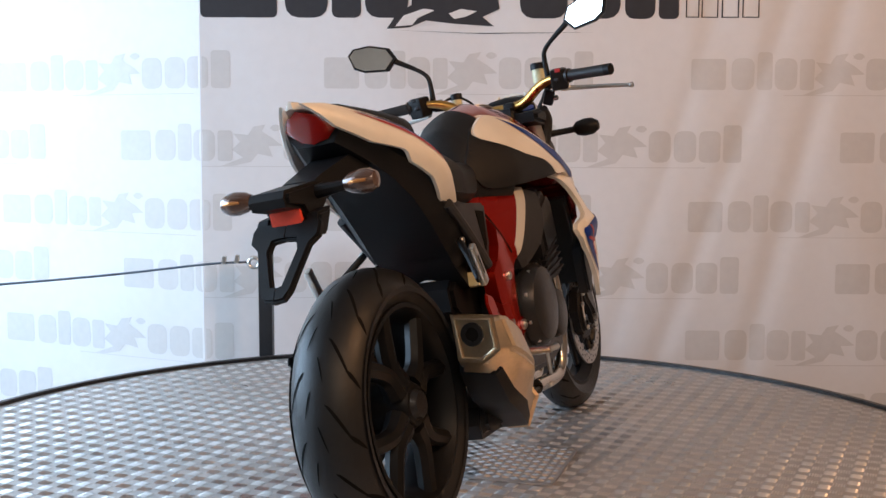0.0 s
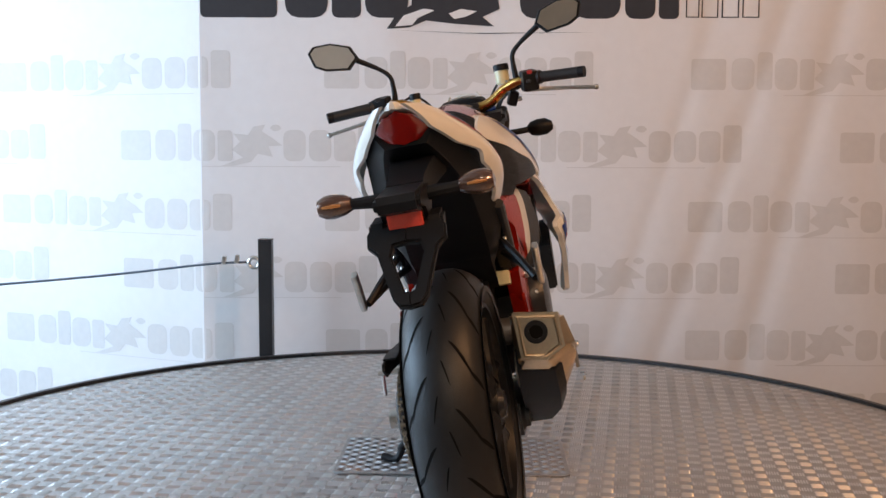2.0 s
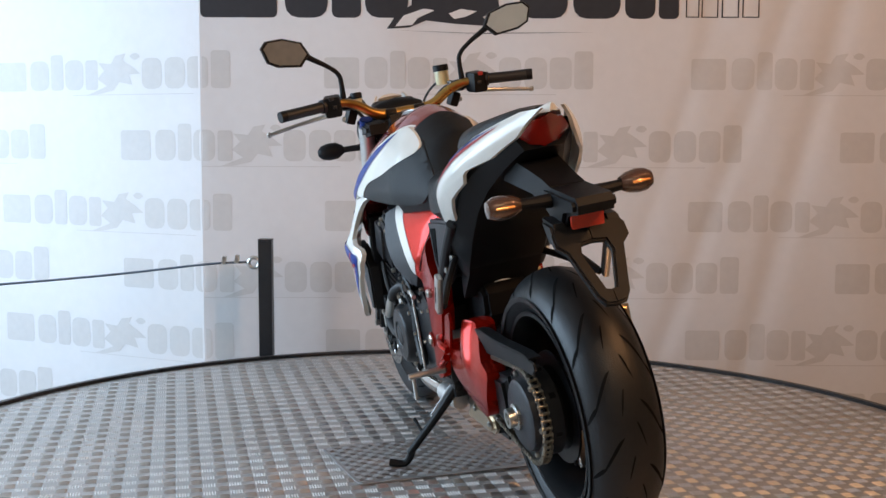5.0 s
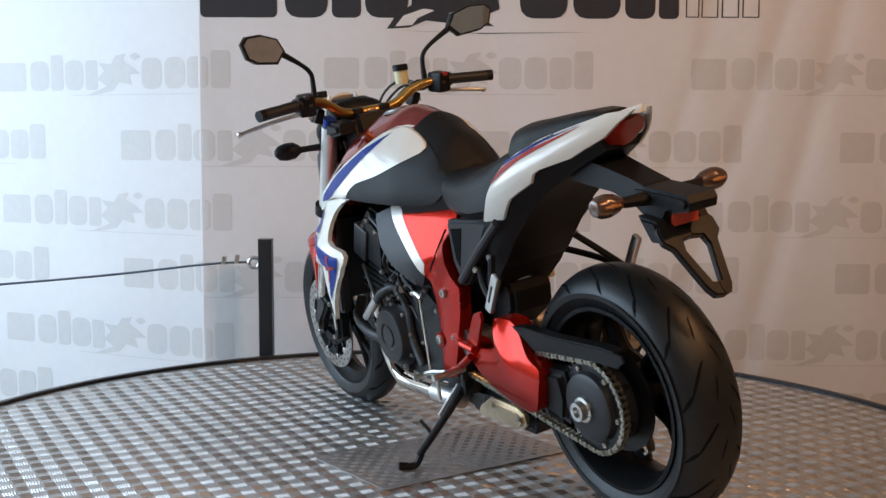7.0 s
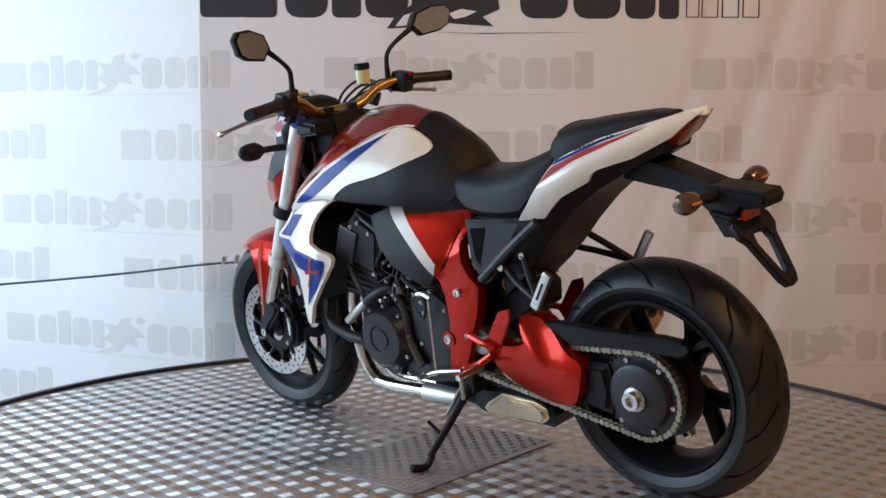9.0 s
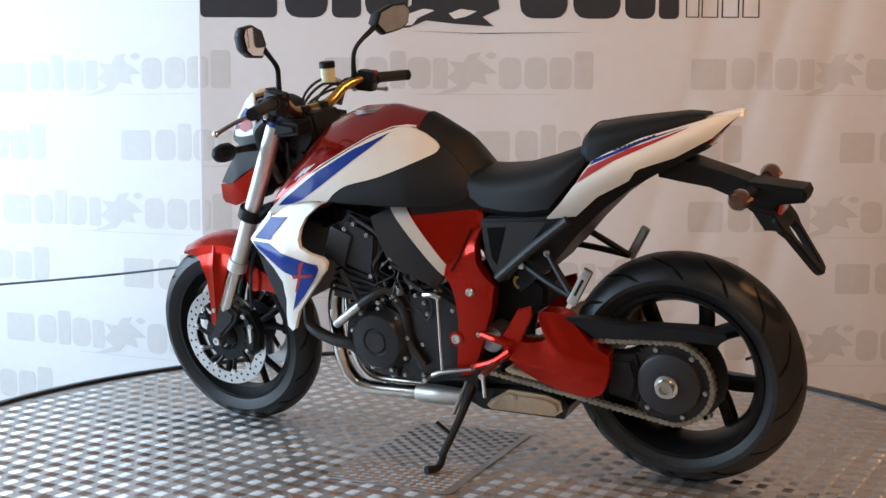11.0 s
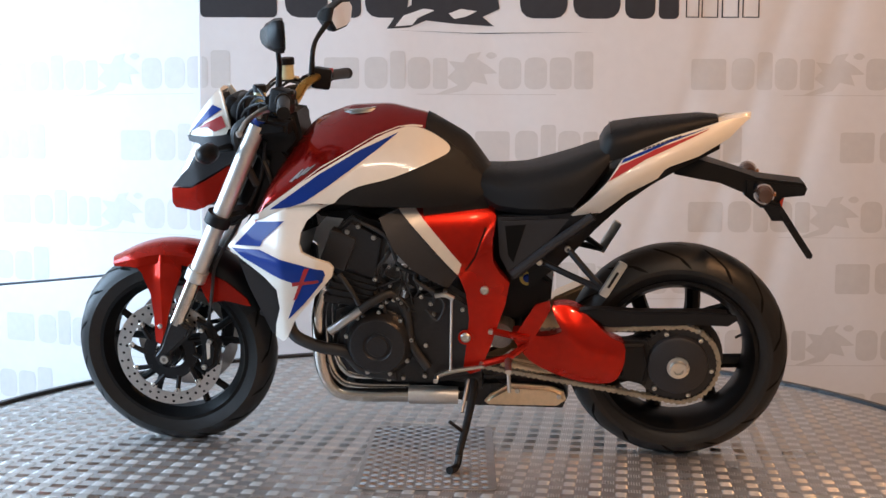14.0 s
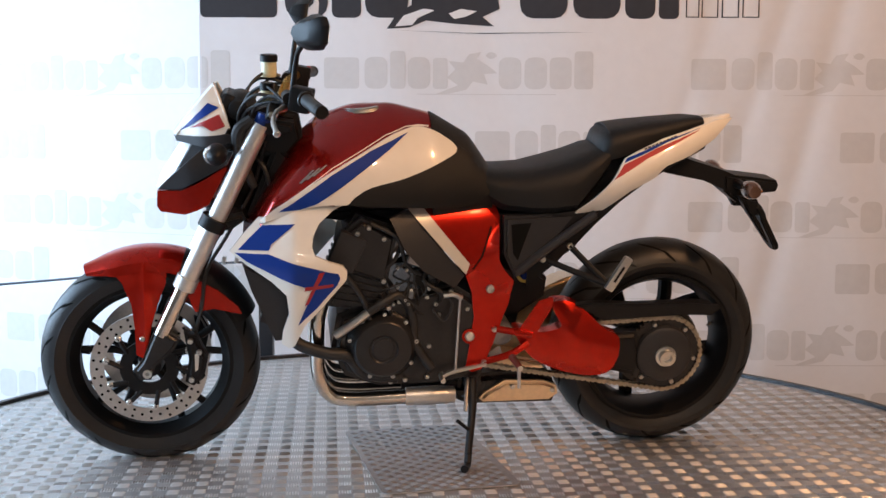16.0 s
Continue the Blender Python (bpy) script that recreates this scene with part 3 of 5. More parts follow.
def rear_wheel():
    w = part("rear_wheel", moved(lathe(rim_profile(0.075, 0.216), 72), Matrix.Translation((RX, 0, RZ))), "rim", bike, "wide black cast rear wheel")
    tyre(RX, RZ, 0.3083, 0.086, w, 14)
    w.location.y = REAR_Y
    part("hub", moved(lathe([(0.02, -0.075), (0.045, -0.075), (0.06, -0.05), (0.06, 0.06), (0.02, 0.06)], 32), Matrix.Translation((RX, 0, RZ))), "rim", w)
    for k in range(4):
        part("spoke", spoke(RX, RZ, radians(35 + 90 * k), 0.05, 0.196, -0.050, -0.045, 0.042, 0.044), "rim", w)
    part("hub_cap", moved(lathe([(0, -0.088), (0.028, -0.088), (0.034, -0.075), (0.0, -0.07)], 24, closed=False), Matrix.Translation((RX, 0, RZ))), "engine", w)
    d = part("brake_disc", moved(lathe([(0.095, -0.0025), (0.128, -0.0025), (0.128, 0.0025), (0.095, 0.0025)], 48), Matrix.Translation((RX, 0.048, RZ))), "engine", w, "dark steel rear brake disc")
    part("disc_carrier", moved(lathe([(0.05, -0.004), (0.096, -0.004), (0.096, 0.004), (0.05, 0.004)], 32), Matrix.Translation((RX, 0.047, RZ))), "black", d)
    part("valve", tube([(RX - 0.19, 0, RZ + 0.05), (RX - 0.165, 0.02, RZ + 0.045)], 0.004, 6), "cast", w)
    # sprocket side
    sp = part("sprocket", join(moved(lathe([(0.082, -0.003), (0.104, -0.003), (0.104, 0.003), (0.082, 0.003)], 64), Matrix.Translation((RX, 0.100, RZ))),
                               *[box(0.008, 0.005, 0.007, (RX + 0.107 * math.cos(a), 0.100, RZ + 0.107 * math.sin(a)), (0, -math.degrees(a), 0)) for a in
                                 (2 * math.pi * k / 44 for k in range(44))]), "engine", w, "dark steel sprocket")
    sp.location.y = -REAR_Y
    for k in range(6):
        a = radians(60 * k + 10)
        part("sprocket_bolt", bolt((RX + 0.092 * math.cos(a), 0.103, RZ + 0.092 * math.sin(a)), 0.007, 0.008), "alu", sp)
    part("hub_cover", moved(lathe([(0, 0.055), (0.099, 0.055), (0.099, 0.090), (0.084, 0.100), (0.080, 0.118), (0.070, 0.124), (0.035, 0.128), (0, 0.128)], 48, closed=False),
                            Matrix.Translation((RX, 0, RZ))), "grey", w, "dark grey hub cover").location.y = -REAR_Y
    part("axle_nut", moved(lathe([(0, 0.126), (0.030, 0.126), (0.030, 0.134), (0.023, 0.136), (0.022, 0.152), (0.013, 0.152), (0.012, 0.140), (0, 0.140)], 24, closed=False),
                           Matrix.Translation((RX, 0, RZ))), "alu", w, "polished axle nut").location.y = -REAR_Y


front_wheel()
rear_wheel()


def chain():
    """Separate plates and rollers along the loop."""
    a, ra = Vector((RX, RZ)), 0.109
    b, rb = Vector((-0.075, 0.325)), 0.043
    path = []
    for k in range(41):
        w = radians(96 + 174 * k / 40)
        path.append(a + ra * Vector((math.cos(w), math.sin(w))))
    for k in range(13):
        w = radians(-86 + 172 * k / 12)
        path.append(b + rb * Vector((math.cos(w), math.sin(w))))
    path.append(path[0])
    step, bms, left, i = 0.0159, [], 0.0, 0
    place = []
    for p, q in zip(path, path[1:]):
        d = (q - p).length
        while left < d:
            place.append((p + (q - p) * (left / d), math.atan2(q.y - p.y, q.x - p.x)))
            left += step
        left -= d
    for n, (p, w) in enumerate(place):
        y = 0.0062 if n % 2 else 0.0085
        for s in (1, -1):
            bms.append(box(0.0159, 0.0020, 0.0072, (p.x, 0.100 + s * y, p.y), (0, -math.degrees(w), 0)))
            for e in (0.0068, -0.0068):
                bms.append(moved(lathe([(0, -0.001), (0.0073, -0.001), (0.0073, 0.001), (0, 0.001)], 8, closed=False), Matrix.Translation((p.x + e * math.cos(w), 0.100 + s * (y + 0.0004), p.y + e * math.sin(w)))))
        bms.append(moved(lathe([(0, -0.0115), (0.0040, -0.0115), (0.0040, 0.0115), (0, 0.0115)], 6, closed=False), Matrix.Translation((p.x - 0.008 * math.cos(w), 0.100, p.y - 0.008 * math.sin(w)))))
    tagged(part("drive_chain", join(*bms), "chain", bike, "oiled steel drive chain"), kind="stuff")


chain()


# ---- tank and bodywork ----
TOP = ((-0.145, 0.800), (-0.129, 0.826), (-0.075, 0.904), (0.032, 0.966), (0.139, 0.992), (0.247, 0.987), (0.341, 0.953), (0.406, 0.884), (0.47, 0.78), (0.53, 0.675))
WIDE = ((-0.145, 0.096), (-0.06, 0.130), (0.04, 0.168), (0.2, 0.195), (0.32, 0.204), (0.42, 0.197), (0.5, 0.180), (0.54, 0.165))
POW = 1.7


def base_z(x):
    return min(0.76, smooth_lerp(TOP, x) - 0.06)


def tank_y(x, z, grow=0.0):
    zt, zb, w = smooth_lerp(TOP, x) + grow, base_z(x), smooth_lerp(WIDE, x) + grow
    if z <= zb:
        return w * (1 - 0.9 * (zb - z) ** 1.0)
    f = min(0.9999, (z - zb) / (zt - zb))
    return w * (1 - f ** POW) ** (1 / POW)


def tank_ring(x, grow=0.0, low=0.06, n=28):
    zt, zb, w = smooth_lerp(TOP, x) + grow, base_z(x), smooth_lerp(WIDE, x) + grow
    ring = []
    for k in range(n + 1):
        a = math.pi * k / n
        c, s = math.cos(a), math.sin(a)
        ring.append((x, w * math.copysign(abs(c) ** (2 / POW), c), zb + (zt - zb) * s ** (2 / POW)))
    ring += [(x, -w * 0.86, zb - low), (x, w * 0.86, zb - low)]
    return ring


def tank():
    xs = [0.53 - 0.016 * k for k in range(33)]
    t = part("fuel_tank", loft([tank_ring(x, -0.001 if x > 0.5 else 0.0, 0.03 if x > 0.30 else 0.004) for x in xs]), "redtop", bike, "deep metallic red fuel tank")
    part("tank_pad", loft([tank_ring(0.034 - 0.014 * k, 0.0035, 0.05) for k in range(13)]), "seat", bike, "black rubberised rear tank cover")
    cap = (0.216, 0.0, 0.9775)
    part("filler_cap", moved(lathe([(0, 0.004), (0.040, 0.004), (0.046, 0.002), (0.058, 0.001), (0.062, -0.006), (0.0, -0.006)], 40, "Z", False), Matrix.Translation(cap) @ pose(0, 0, 0, 0, 5, 0)),
         "cast", t, "grey filler cap with a steel ring")
    part("filler_ring", moved(lathe([(0.046, 0.0), (0.053, 0.0), (0.053, 0.004), (0.046, 0.005)], 40, "Z"), Matrix.Translation(cap) @ pose(0, 0, 0, 0, 5, 0)), "alu", t)
    white = ((0.490, 0.712), (0.40, 0.772), (0.30, 0.838), (0.16, 0.928), (0.105, 0.957), (0.070, 0.970), (0.030, 0.962), (0.000, 0.945), (-0.026, 0.922), (-0.031, 0.898), (0.0, 0.874),
             (0.11, 0.822), (0.2, 0.797), (0.245, 0.770), (0.265, 0.752), (0.32, 0.752), (0.39, 0.738), (0.45, 0.715))
    knee = ((0.268, 0.752), (0.245, 0.772), (0.2, 0.799), (0.11, 0.824), (0.0, 0.876), (-0.031, 0.900), (-0.036, 0.925), (-0.015, 0.938), (-0.06, 0.90), (-0.105, 0.85), (-0.128, 0.80), (-0.09, 0.752), (0.0, 0.742), (0.114, 0.742))
    blue = ((0.437, 0.735), (0.30, 0.831), (0.20, 0.895), (0.100, 0.950), (0.150, 0.900), (0.215, 0.846), (0.285, 0.792), (0.340, 0.756), (0.38, 0.742))
    pin = ((0.495, 0.722), (0.30, 0.848), (0.16, 0.938), (0.105, 0.966), (0.070, 0.979), (0.042, 0.976), (0.042, 0.972), (0.070, 0.9755), (0.104, 0.963), (0.16, 0.935),
           (0.30, 0.8445), (0.493, 0.719))
    for s in (1, -1):
        p = part("tank_panel", shell(raked(white, tank_y, 0.17), lambda x, z: tank_y(x, z, 0.0085), 0.014, 0.02, 3, s), "white", bike, "pearl white tank side panel")
        part("stripe", shell(raked(blue, tank_y, 0.17), lambda x, z: tank_y(x, z, 0.0098), 0.0, 0.02, 0, s), "blue", p, "blue stripe")
        part("pinstripe", shell(raked(pin, tank_y, 0.17), lambda x, z: tank_y(x, z, 0.002), 0.0, 0.02, 0, s), "white", t, "thin white pinstripe")
        part("knee_pad", shell(raked(knee, tank_y, 0.165), lambda x, z: tank_y(x, z, 0.0065), 0.014, 0.02, 3, s), "seat", bike, "black grained knee panel")
        part("emblem", join(*[shell([(0.385 - k * 0.016, 0.810 + k * 0.009), (0.350 - k * 0.016, 0.842 + k * 0.006), (0.345 - k * 0.016, 0.842 + k * 0.006), (0.377 - k * 0.016, 0.810 + k * 0.009)],
                                             lambda x, z: tank_y(x, z, 0.002), 0.0, 0.02, 0, s) for k in range(3)]), "cast", t, "dull silver emblem bars")


tank()


def cowl_y(x, z):
    y = 0.252 - 0.45 * max(0.0, x - 0.40) - 0.10 * max(0.0, 0.50 - z) - 0.40 * max(0.0, z - 0.62)
    return y - 0.35 * max(0.0, 0.31 - x) + 0.012 * math.exp(-((z - 0.60 - 0.25 * (x - 0.4)) / 0.03) ** 2)


def cowls():
    outline = ((0.562, 0.634), (0.530, 0.672), (0.490, 0.716), (0.45, 0.732), (0.39, 0.744), (0.32, 0.758), (0.262, 0.757), (0.300, 0.742), (0.335, 0.712), (0.350, 0.682), (0.353, 0.655), (0.345, 0.634),
               (0.275, 0.606), (0.264, 0.592), (0.266, 0.572), (0.30, 0.532), (0.373, 0.447), (0.398, 0.392), (0.412, 0.384), (0.432, 0.394), (0.428, 0.430), (0.412, 0.480), (0.418, 0.530), (0.455, 0.562),
               (0.520, 0.602))
    up = ((0.540, 0.640), (0.478, 0.702), (0.395, 0.712), (0.456, 0.658), (0.462, 0.644))
    low = ((0.548, 0.632), (0.463, 0.636), (0.287, 0.590), (0.282, 0.578), (0.290, 0.560), (0.340, 0.500), (0.390, 0.450), (0.350, 0.548), (0.43, 0.574), (0.515, 0.610))
    for s in (1, -1):
        c = part("radiator_shroud", shell(outline, cowl_y, 0.014, 0.012, 0, s), "white", bike, "pearl white radiator shroud with blue flashes")
        part("stripe", shell(up, lambda x, z: cowl_y(x, z) + 0.0022, 0, 0.012, 0, s), "blue", c, "blue flash")
        part("stripe", shell(low, lambda x, z: cowl_y(x, z) + 0.0022, 0, 0.012, 0, s), "blue", c, "blue flash")
        for a in (((0.372, 0.556), (0.300, 0.566), (0.300, 0.558), (0.372, 0.545)), ((0.322, 0.598), (0.336, 0.596), (0.372, 0.505), (0.362, 0.512))):
            part("flash_mark", shell(a, lambda x, z: cowl_y(x, z) + 0.0036, 0, 0.012, 0, s), "decal_red", c, "red crossed strokes")
        part("radiator_side", slab([(0.53, 0.602), (0.45, 0.565), (0.408, 0.53), (0.404, 0.48), (0.418, 0.395), (0.448, 0.392), (0.478, 0.46), (0.508, 0.53)], s * 0.17, s * 0.205, 0.006), "grey", bike)
    rad = part("radiator", box(0.035, 0.36, 0.27, (0.432, 0, 0.56), (0, -18, 0), 0.006), "engine", bike, "black cooling radiator")
    for k in range(12):
        part("fin", box(0.003, 0.34, 0.006, (0.452 + (k - 5.5) * 0.0062, 0, 0.565 - (5.5 - k) * -0.0195), (0, -18, 0)), "cast", rad)


cowls()


def soft(v, w):
    """A rounded max(0, v)."""
    return 0.5 * (v + math.sqrt(v * v + w * w)) - 0.25 * w


def tail_y(x, z):
    yb = wide_lerp(((-0.86, 0.010), (-0.82, 0.038), (-0.76, 0.080), (-0.68, 0.122), (-0.58, 0.164), (-0.50, 0.184), (-0.42, 0.184), (-0.36, 0.168)), x)
    d = z - 0.795 - (-0.42 - x) * 0.40
    return max(0.004, yb + 0.006 - 1.2 * soft(d, 0.04) - 0.85 * soft(-d, 0.04))


def tail():
    side = ((-0.352, 0.718), (-0.40, 0.758), (-0.446, 0.808), (-0.468, 0.845), (-0.482, 0.866), (-0.52, 0.887), (-0.593, 0.922), (-0.687, 0.953), (-0.76, 0.979), (-0.815, 0.986), (-0.785, 0.955), (-0.755, 0.922),
            (-0.675, 0.874), (-0.600, 0.847), (-0.587, 0.838), (-0.572, 0.817), (-0.496, 0.777), (-0.43, 0.725), (-0.395, 0.711), (-0.37, 0.710))
    for s in (1, -1):
        p = part("tail_panel", shell(raked(side, tail_y, 0.14), tail_y, 0.008, 0.009, 0, s), "white", bike, "pearl white tail side panel")
        part("stripe", shell(raked(((-0.446, 0.808), (-0.476, 0.850), (-0.57, 0.896), (-0.705, 0.951), (-0.69, 0.942), (-0.54, 0.867)), tail_y, 0.14), lambda x, z: tail_y(x, z) + 0.0014, 0, 0.009, 0, s), "decal_red", p, "red stripe")
        part("stripe", shell(raked(((-0.477, 0.855), (-0.485, 0.868), (-0.60, 0.919), (-0.71, 0.957), (-0.60, 0.912)), tail_y, 0.14), lambda x, z: tail_y(x, z) + 0.0014, 0, 0.009, 0, s), "blue", p, "blue stripe")
        for k in range(9):
            a = -0.535 - 0.011 * k
            part("plain_bar", shell(raked(((a, 0.8905 + 0.0044 * k), (a - 0.008, 0.894 + 0.0044 * k), (a - 0.007, 0.898 + 0.0044 * k), (a + 0.001, 0.8945 + 0.0044 * k)), tail_y, 0.14), lambda x, z: tail_y(x, z) + 0.002, 0, 0.03, 0, s),
                 "grey", p)
    rings = []
    for x, w, z in ((-0.67, 0.064, 0.934), (-0.72, 0.052, 0.945), (-0.765, 0.036, 0.956), (-0.80, 0.020, 0.964), (-0.816, 0.007, 0.964)):
        rings.append([(x, w, z - 0.014), (x, w * 0.5, z + 0.001), (x, 0, z + 0.004), (x, -w * 0.5, z + 0.001), (x, -w, z - 0.014), (x, 0, z - 0.012)])
    part("tail_top", loft(rings), "white", bike)
    # black underside, narrowing towards the light
    under = []
    for x, w, z0, z1 in ((-0.13, 0.080, 0.56, 0.70), (-0.20, 0.105, 0.535, 0.71), (-0.30, 0.130, 0.555, 0.715), (-0.36, 0.138, 0.605, 0.722), (-0.42, 0.138, 0.672, 0.768), (-0.49, 0.134, 0.738, 0.830),
                         (-0.56, 0.122, 0.788, 0.868), (-0.64, 0.100, 0.832, 0.900), (-0.70, 0.080, 0.860, 0.922), (-0.735, 0.064, 0.876, 0.930)):
        under.append([(x, w, z1), (x, w * 0.98, (z0 + z1) / 2), (x, w * 0.7, z0), (x, -w * 0.7, z0), (x, -w * 0.98, (z0 + z1) / 2), (x, -w, z1), (x, 0, z1 + 0.01)])
    part("undertray", loft(under), "black", bike, "black plastic undertray")
    part("inner_fender", loft([[(x, 0.090, z1), (x, 0.094, z0), (x, -0.094, z0), (x, -0.090, z1)] for x, z0, z1 in ((-0.24, 0.50, 0.60), (-0.32, 0.565, 0.66), (-0.40, 0.660, 0.72), (-0.47, 0.735, 0.79))]), "black", bike)
    for s in (1, -1):
        part("side_cover", slab([(-0.160, 0.706), (-0.365, 0.716), (-0.29, 0.62), (-0.225, 0.545), (-0.198, 0.535), (-0.165, 0.60)], s * 0.100, s * 0.136, 0.008), "grey", bike, "dark grey side cover")
        # slightly raised dark patch, the recess's shade put into its colour
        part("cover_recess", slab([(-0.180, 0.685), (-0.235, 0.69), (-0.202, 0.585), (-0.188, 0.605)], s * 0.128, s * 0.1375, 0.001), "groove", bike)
        part("seat_rail", tube(mirrored([(-0.20, 0.134, 0.550), (-0.31, 0.138, 0.640), (-0.41, 0.140, 0.715)], s), 0.013, 10), "grey", bike)
    light = [[(x, w, z - 0.004), (x, w * 0.62, z - 0.026), (x, 0, z - 0.033), (x, -w * 0.62, z - 0.026), (x, -w, z - 0.004), (x, -w * 0.6, z + 0.018), (x, 0, z + 0.027), (x, w * 0.6, z + 0.018)]
             for x, w, z in ((-0.745, 0.060, 0.910), (-0.785, 0.058, 0.911), (-0.806, 0.050, 0.911), (-0.815, 0.030, 0.911))]
    light = [[(px + 0.046 - (pz - 0.909) * 1.0, py * 1.06, 0.914 + (pz - 0.909) * 1.15) for px, py, pz in ring] for ring in light]
    part("tail_light", loft(light), "redlens", bike, "faceted red tail light")


tail()


def seats():
    rings = []
    for x, w, zt, zb in ((-0.085, 0.096, 0.800, 0.748), (-0.12, 0.110, 0.823, 0.740), (-0.16, 0.122, 0.822, 0.718), (-0.23, 0.138, 0.825, 0.712), (-0.30, 0.148, 0.843, 0.714), (-0.36, 0.144, 0.862, 0.722),
                         (-0.41, 0.130, 0.880, 0.780), (-0.45, 0.110, 0.888, 0.830)):
        ring = []
        for k in range(13):
            a = math.pi * k / 12
            c, s = math.cos(a), math.sin(a)
            ring.append((x, w * math.copysign(abs(c) ** 0.6, c), zb + 0.02 + (zt - zb - 0.02) * s ** 0.62))
        rings.append(ring + [(x, -w * 0.85, zb), (x, w * 0.85, zb)])
    part("rider_seat", loft(rings), "seat", bike, "black grained vinyl rider seat")
    rings = []
    for x, w, zt, zb in ((-0.425, 0.075, 0.895, 0.850), (-0.438, 0.100, 0.920, 0.850), (-0.46, 0.110, 0.937, 0.858), (-0.52, 0.102, 0.946, 0.875), (-0.60, 0.082, 0.955, 0.900), (-0.68, 0.060, 0.963, 0.925),
                         (-0.73, 0.038, 0.960, 0.94)):
        ring = []
        for k in range(13):
            a = math.pi * k / 12
            c, s = math.cos(a), math.sin(a)
            ring.append((x, w * math.copysign(abs(c) ** 0.6, c), zb + (zt - zb) * s ** 0.6))
        rings.append(ring)
    p = part("pillion_seat", loft(rings), "seat", bike, "raised black pillion seat")
    part("seam", tube([(-0.452, y, 0.9365 - 0.6 * abs(y) ** 2.2 * 6) for y in (-0.08, -0.04, 0.0, 0.04, 0.08)], 0.0022, 6), "grey", p)


seats()


# ---- frame, swingarm, engine ----
def frame_y(x, z):
    """Flaring forwards above, flat below the crease."""
    f = min(1.0, max(0.0, (z - 0.531 + 1.17 * (x + 0.062)) / 0.05))
    f = f * f * (3 - 2 * f)
    low = 0.153 + 0.012 * (0.45 - z) - 0.20 * soft(-0.130 - 0.25 * (z - 0.45) - x, 0.02)
    high = 0.178 + 0.26 * x - 0.30 * soft(z - 0.590, 0.03) - 0.8 * soft(z - 0.715, 0.03) - 0.15 * soft(-0.115 - x, 0.03)
    return low * (1 - f) + high * f


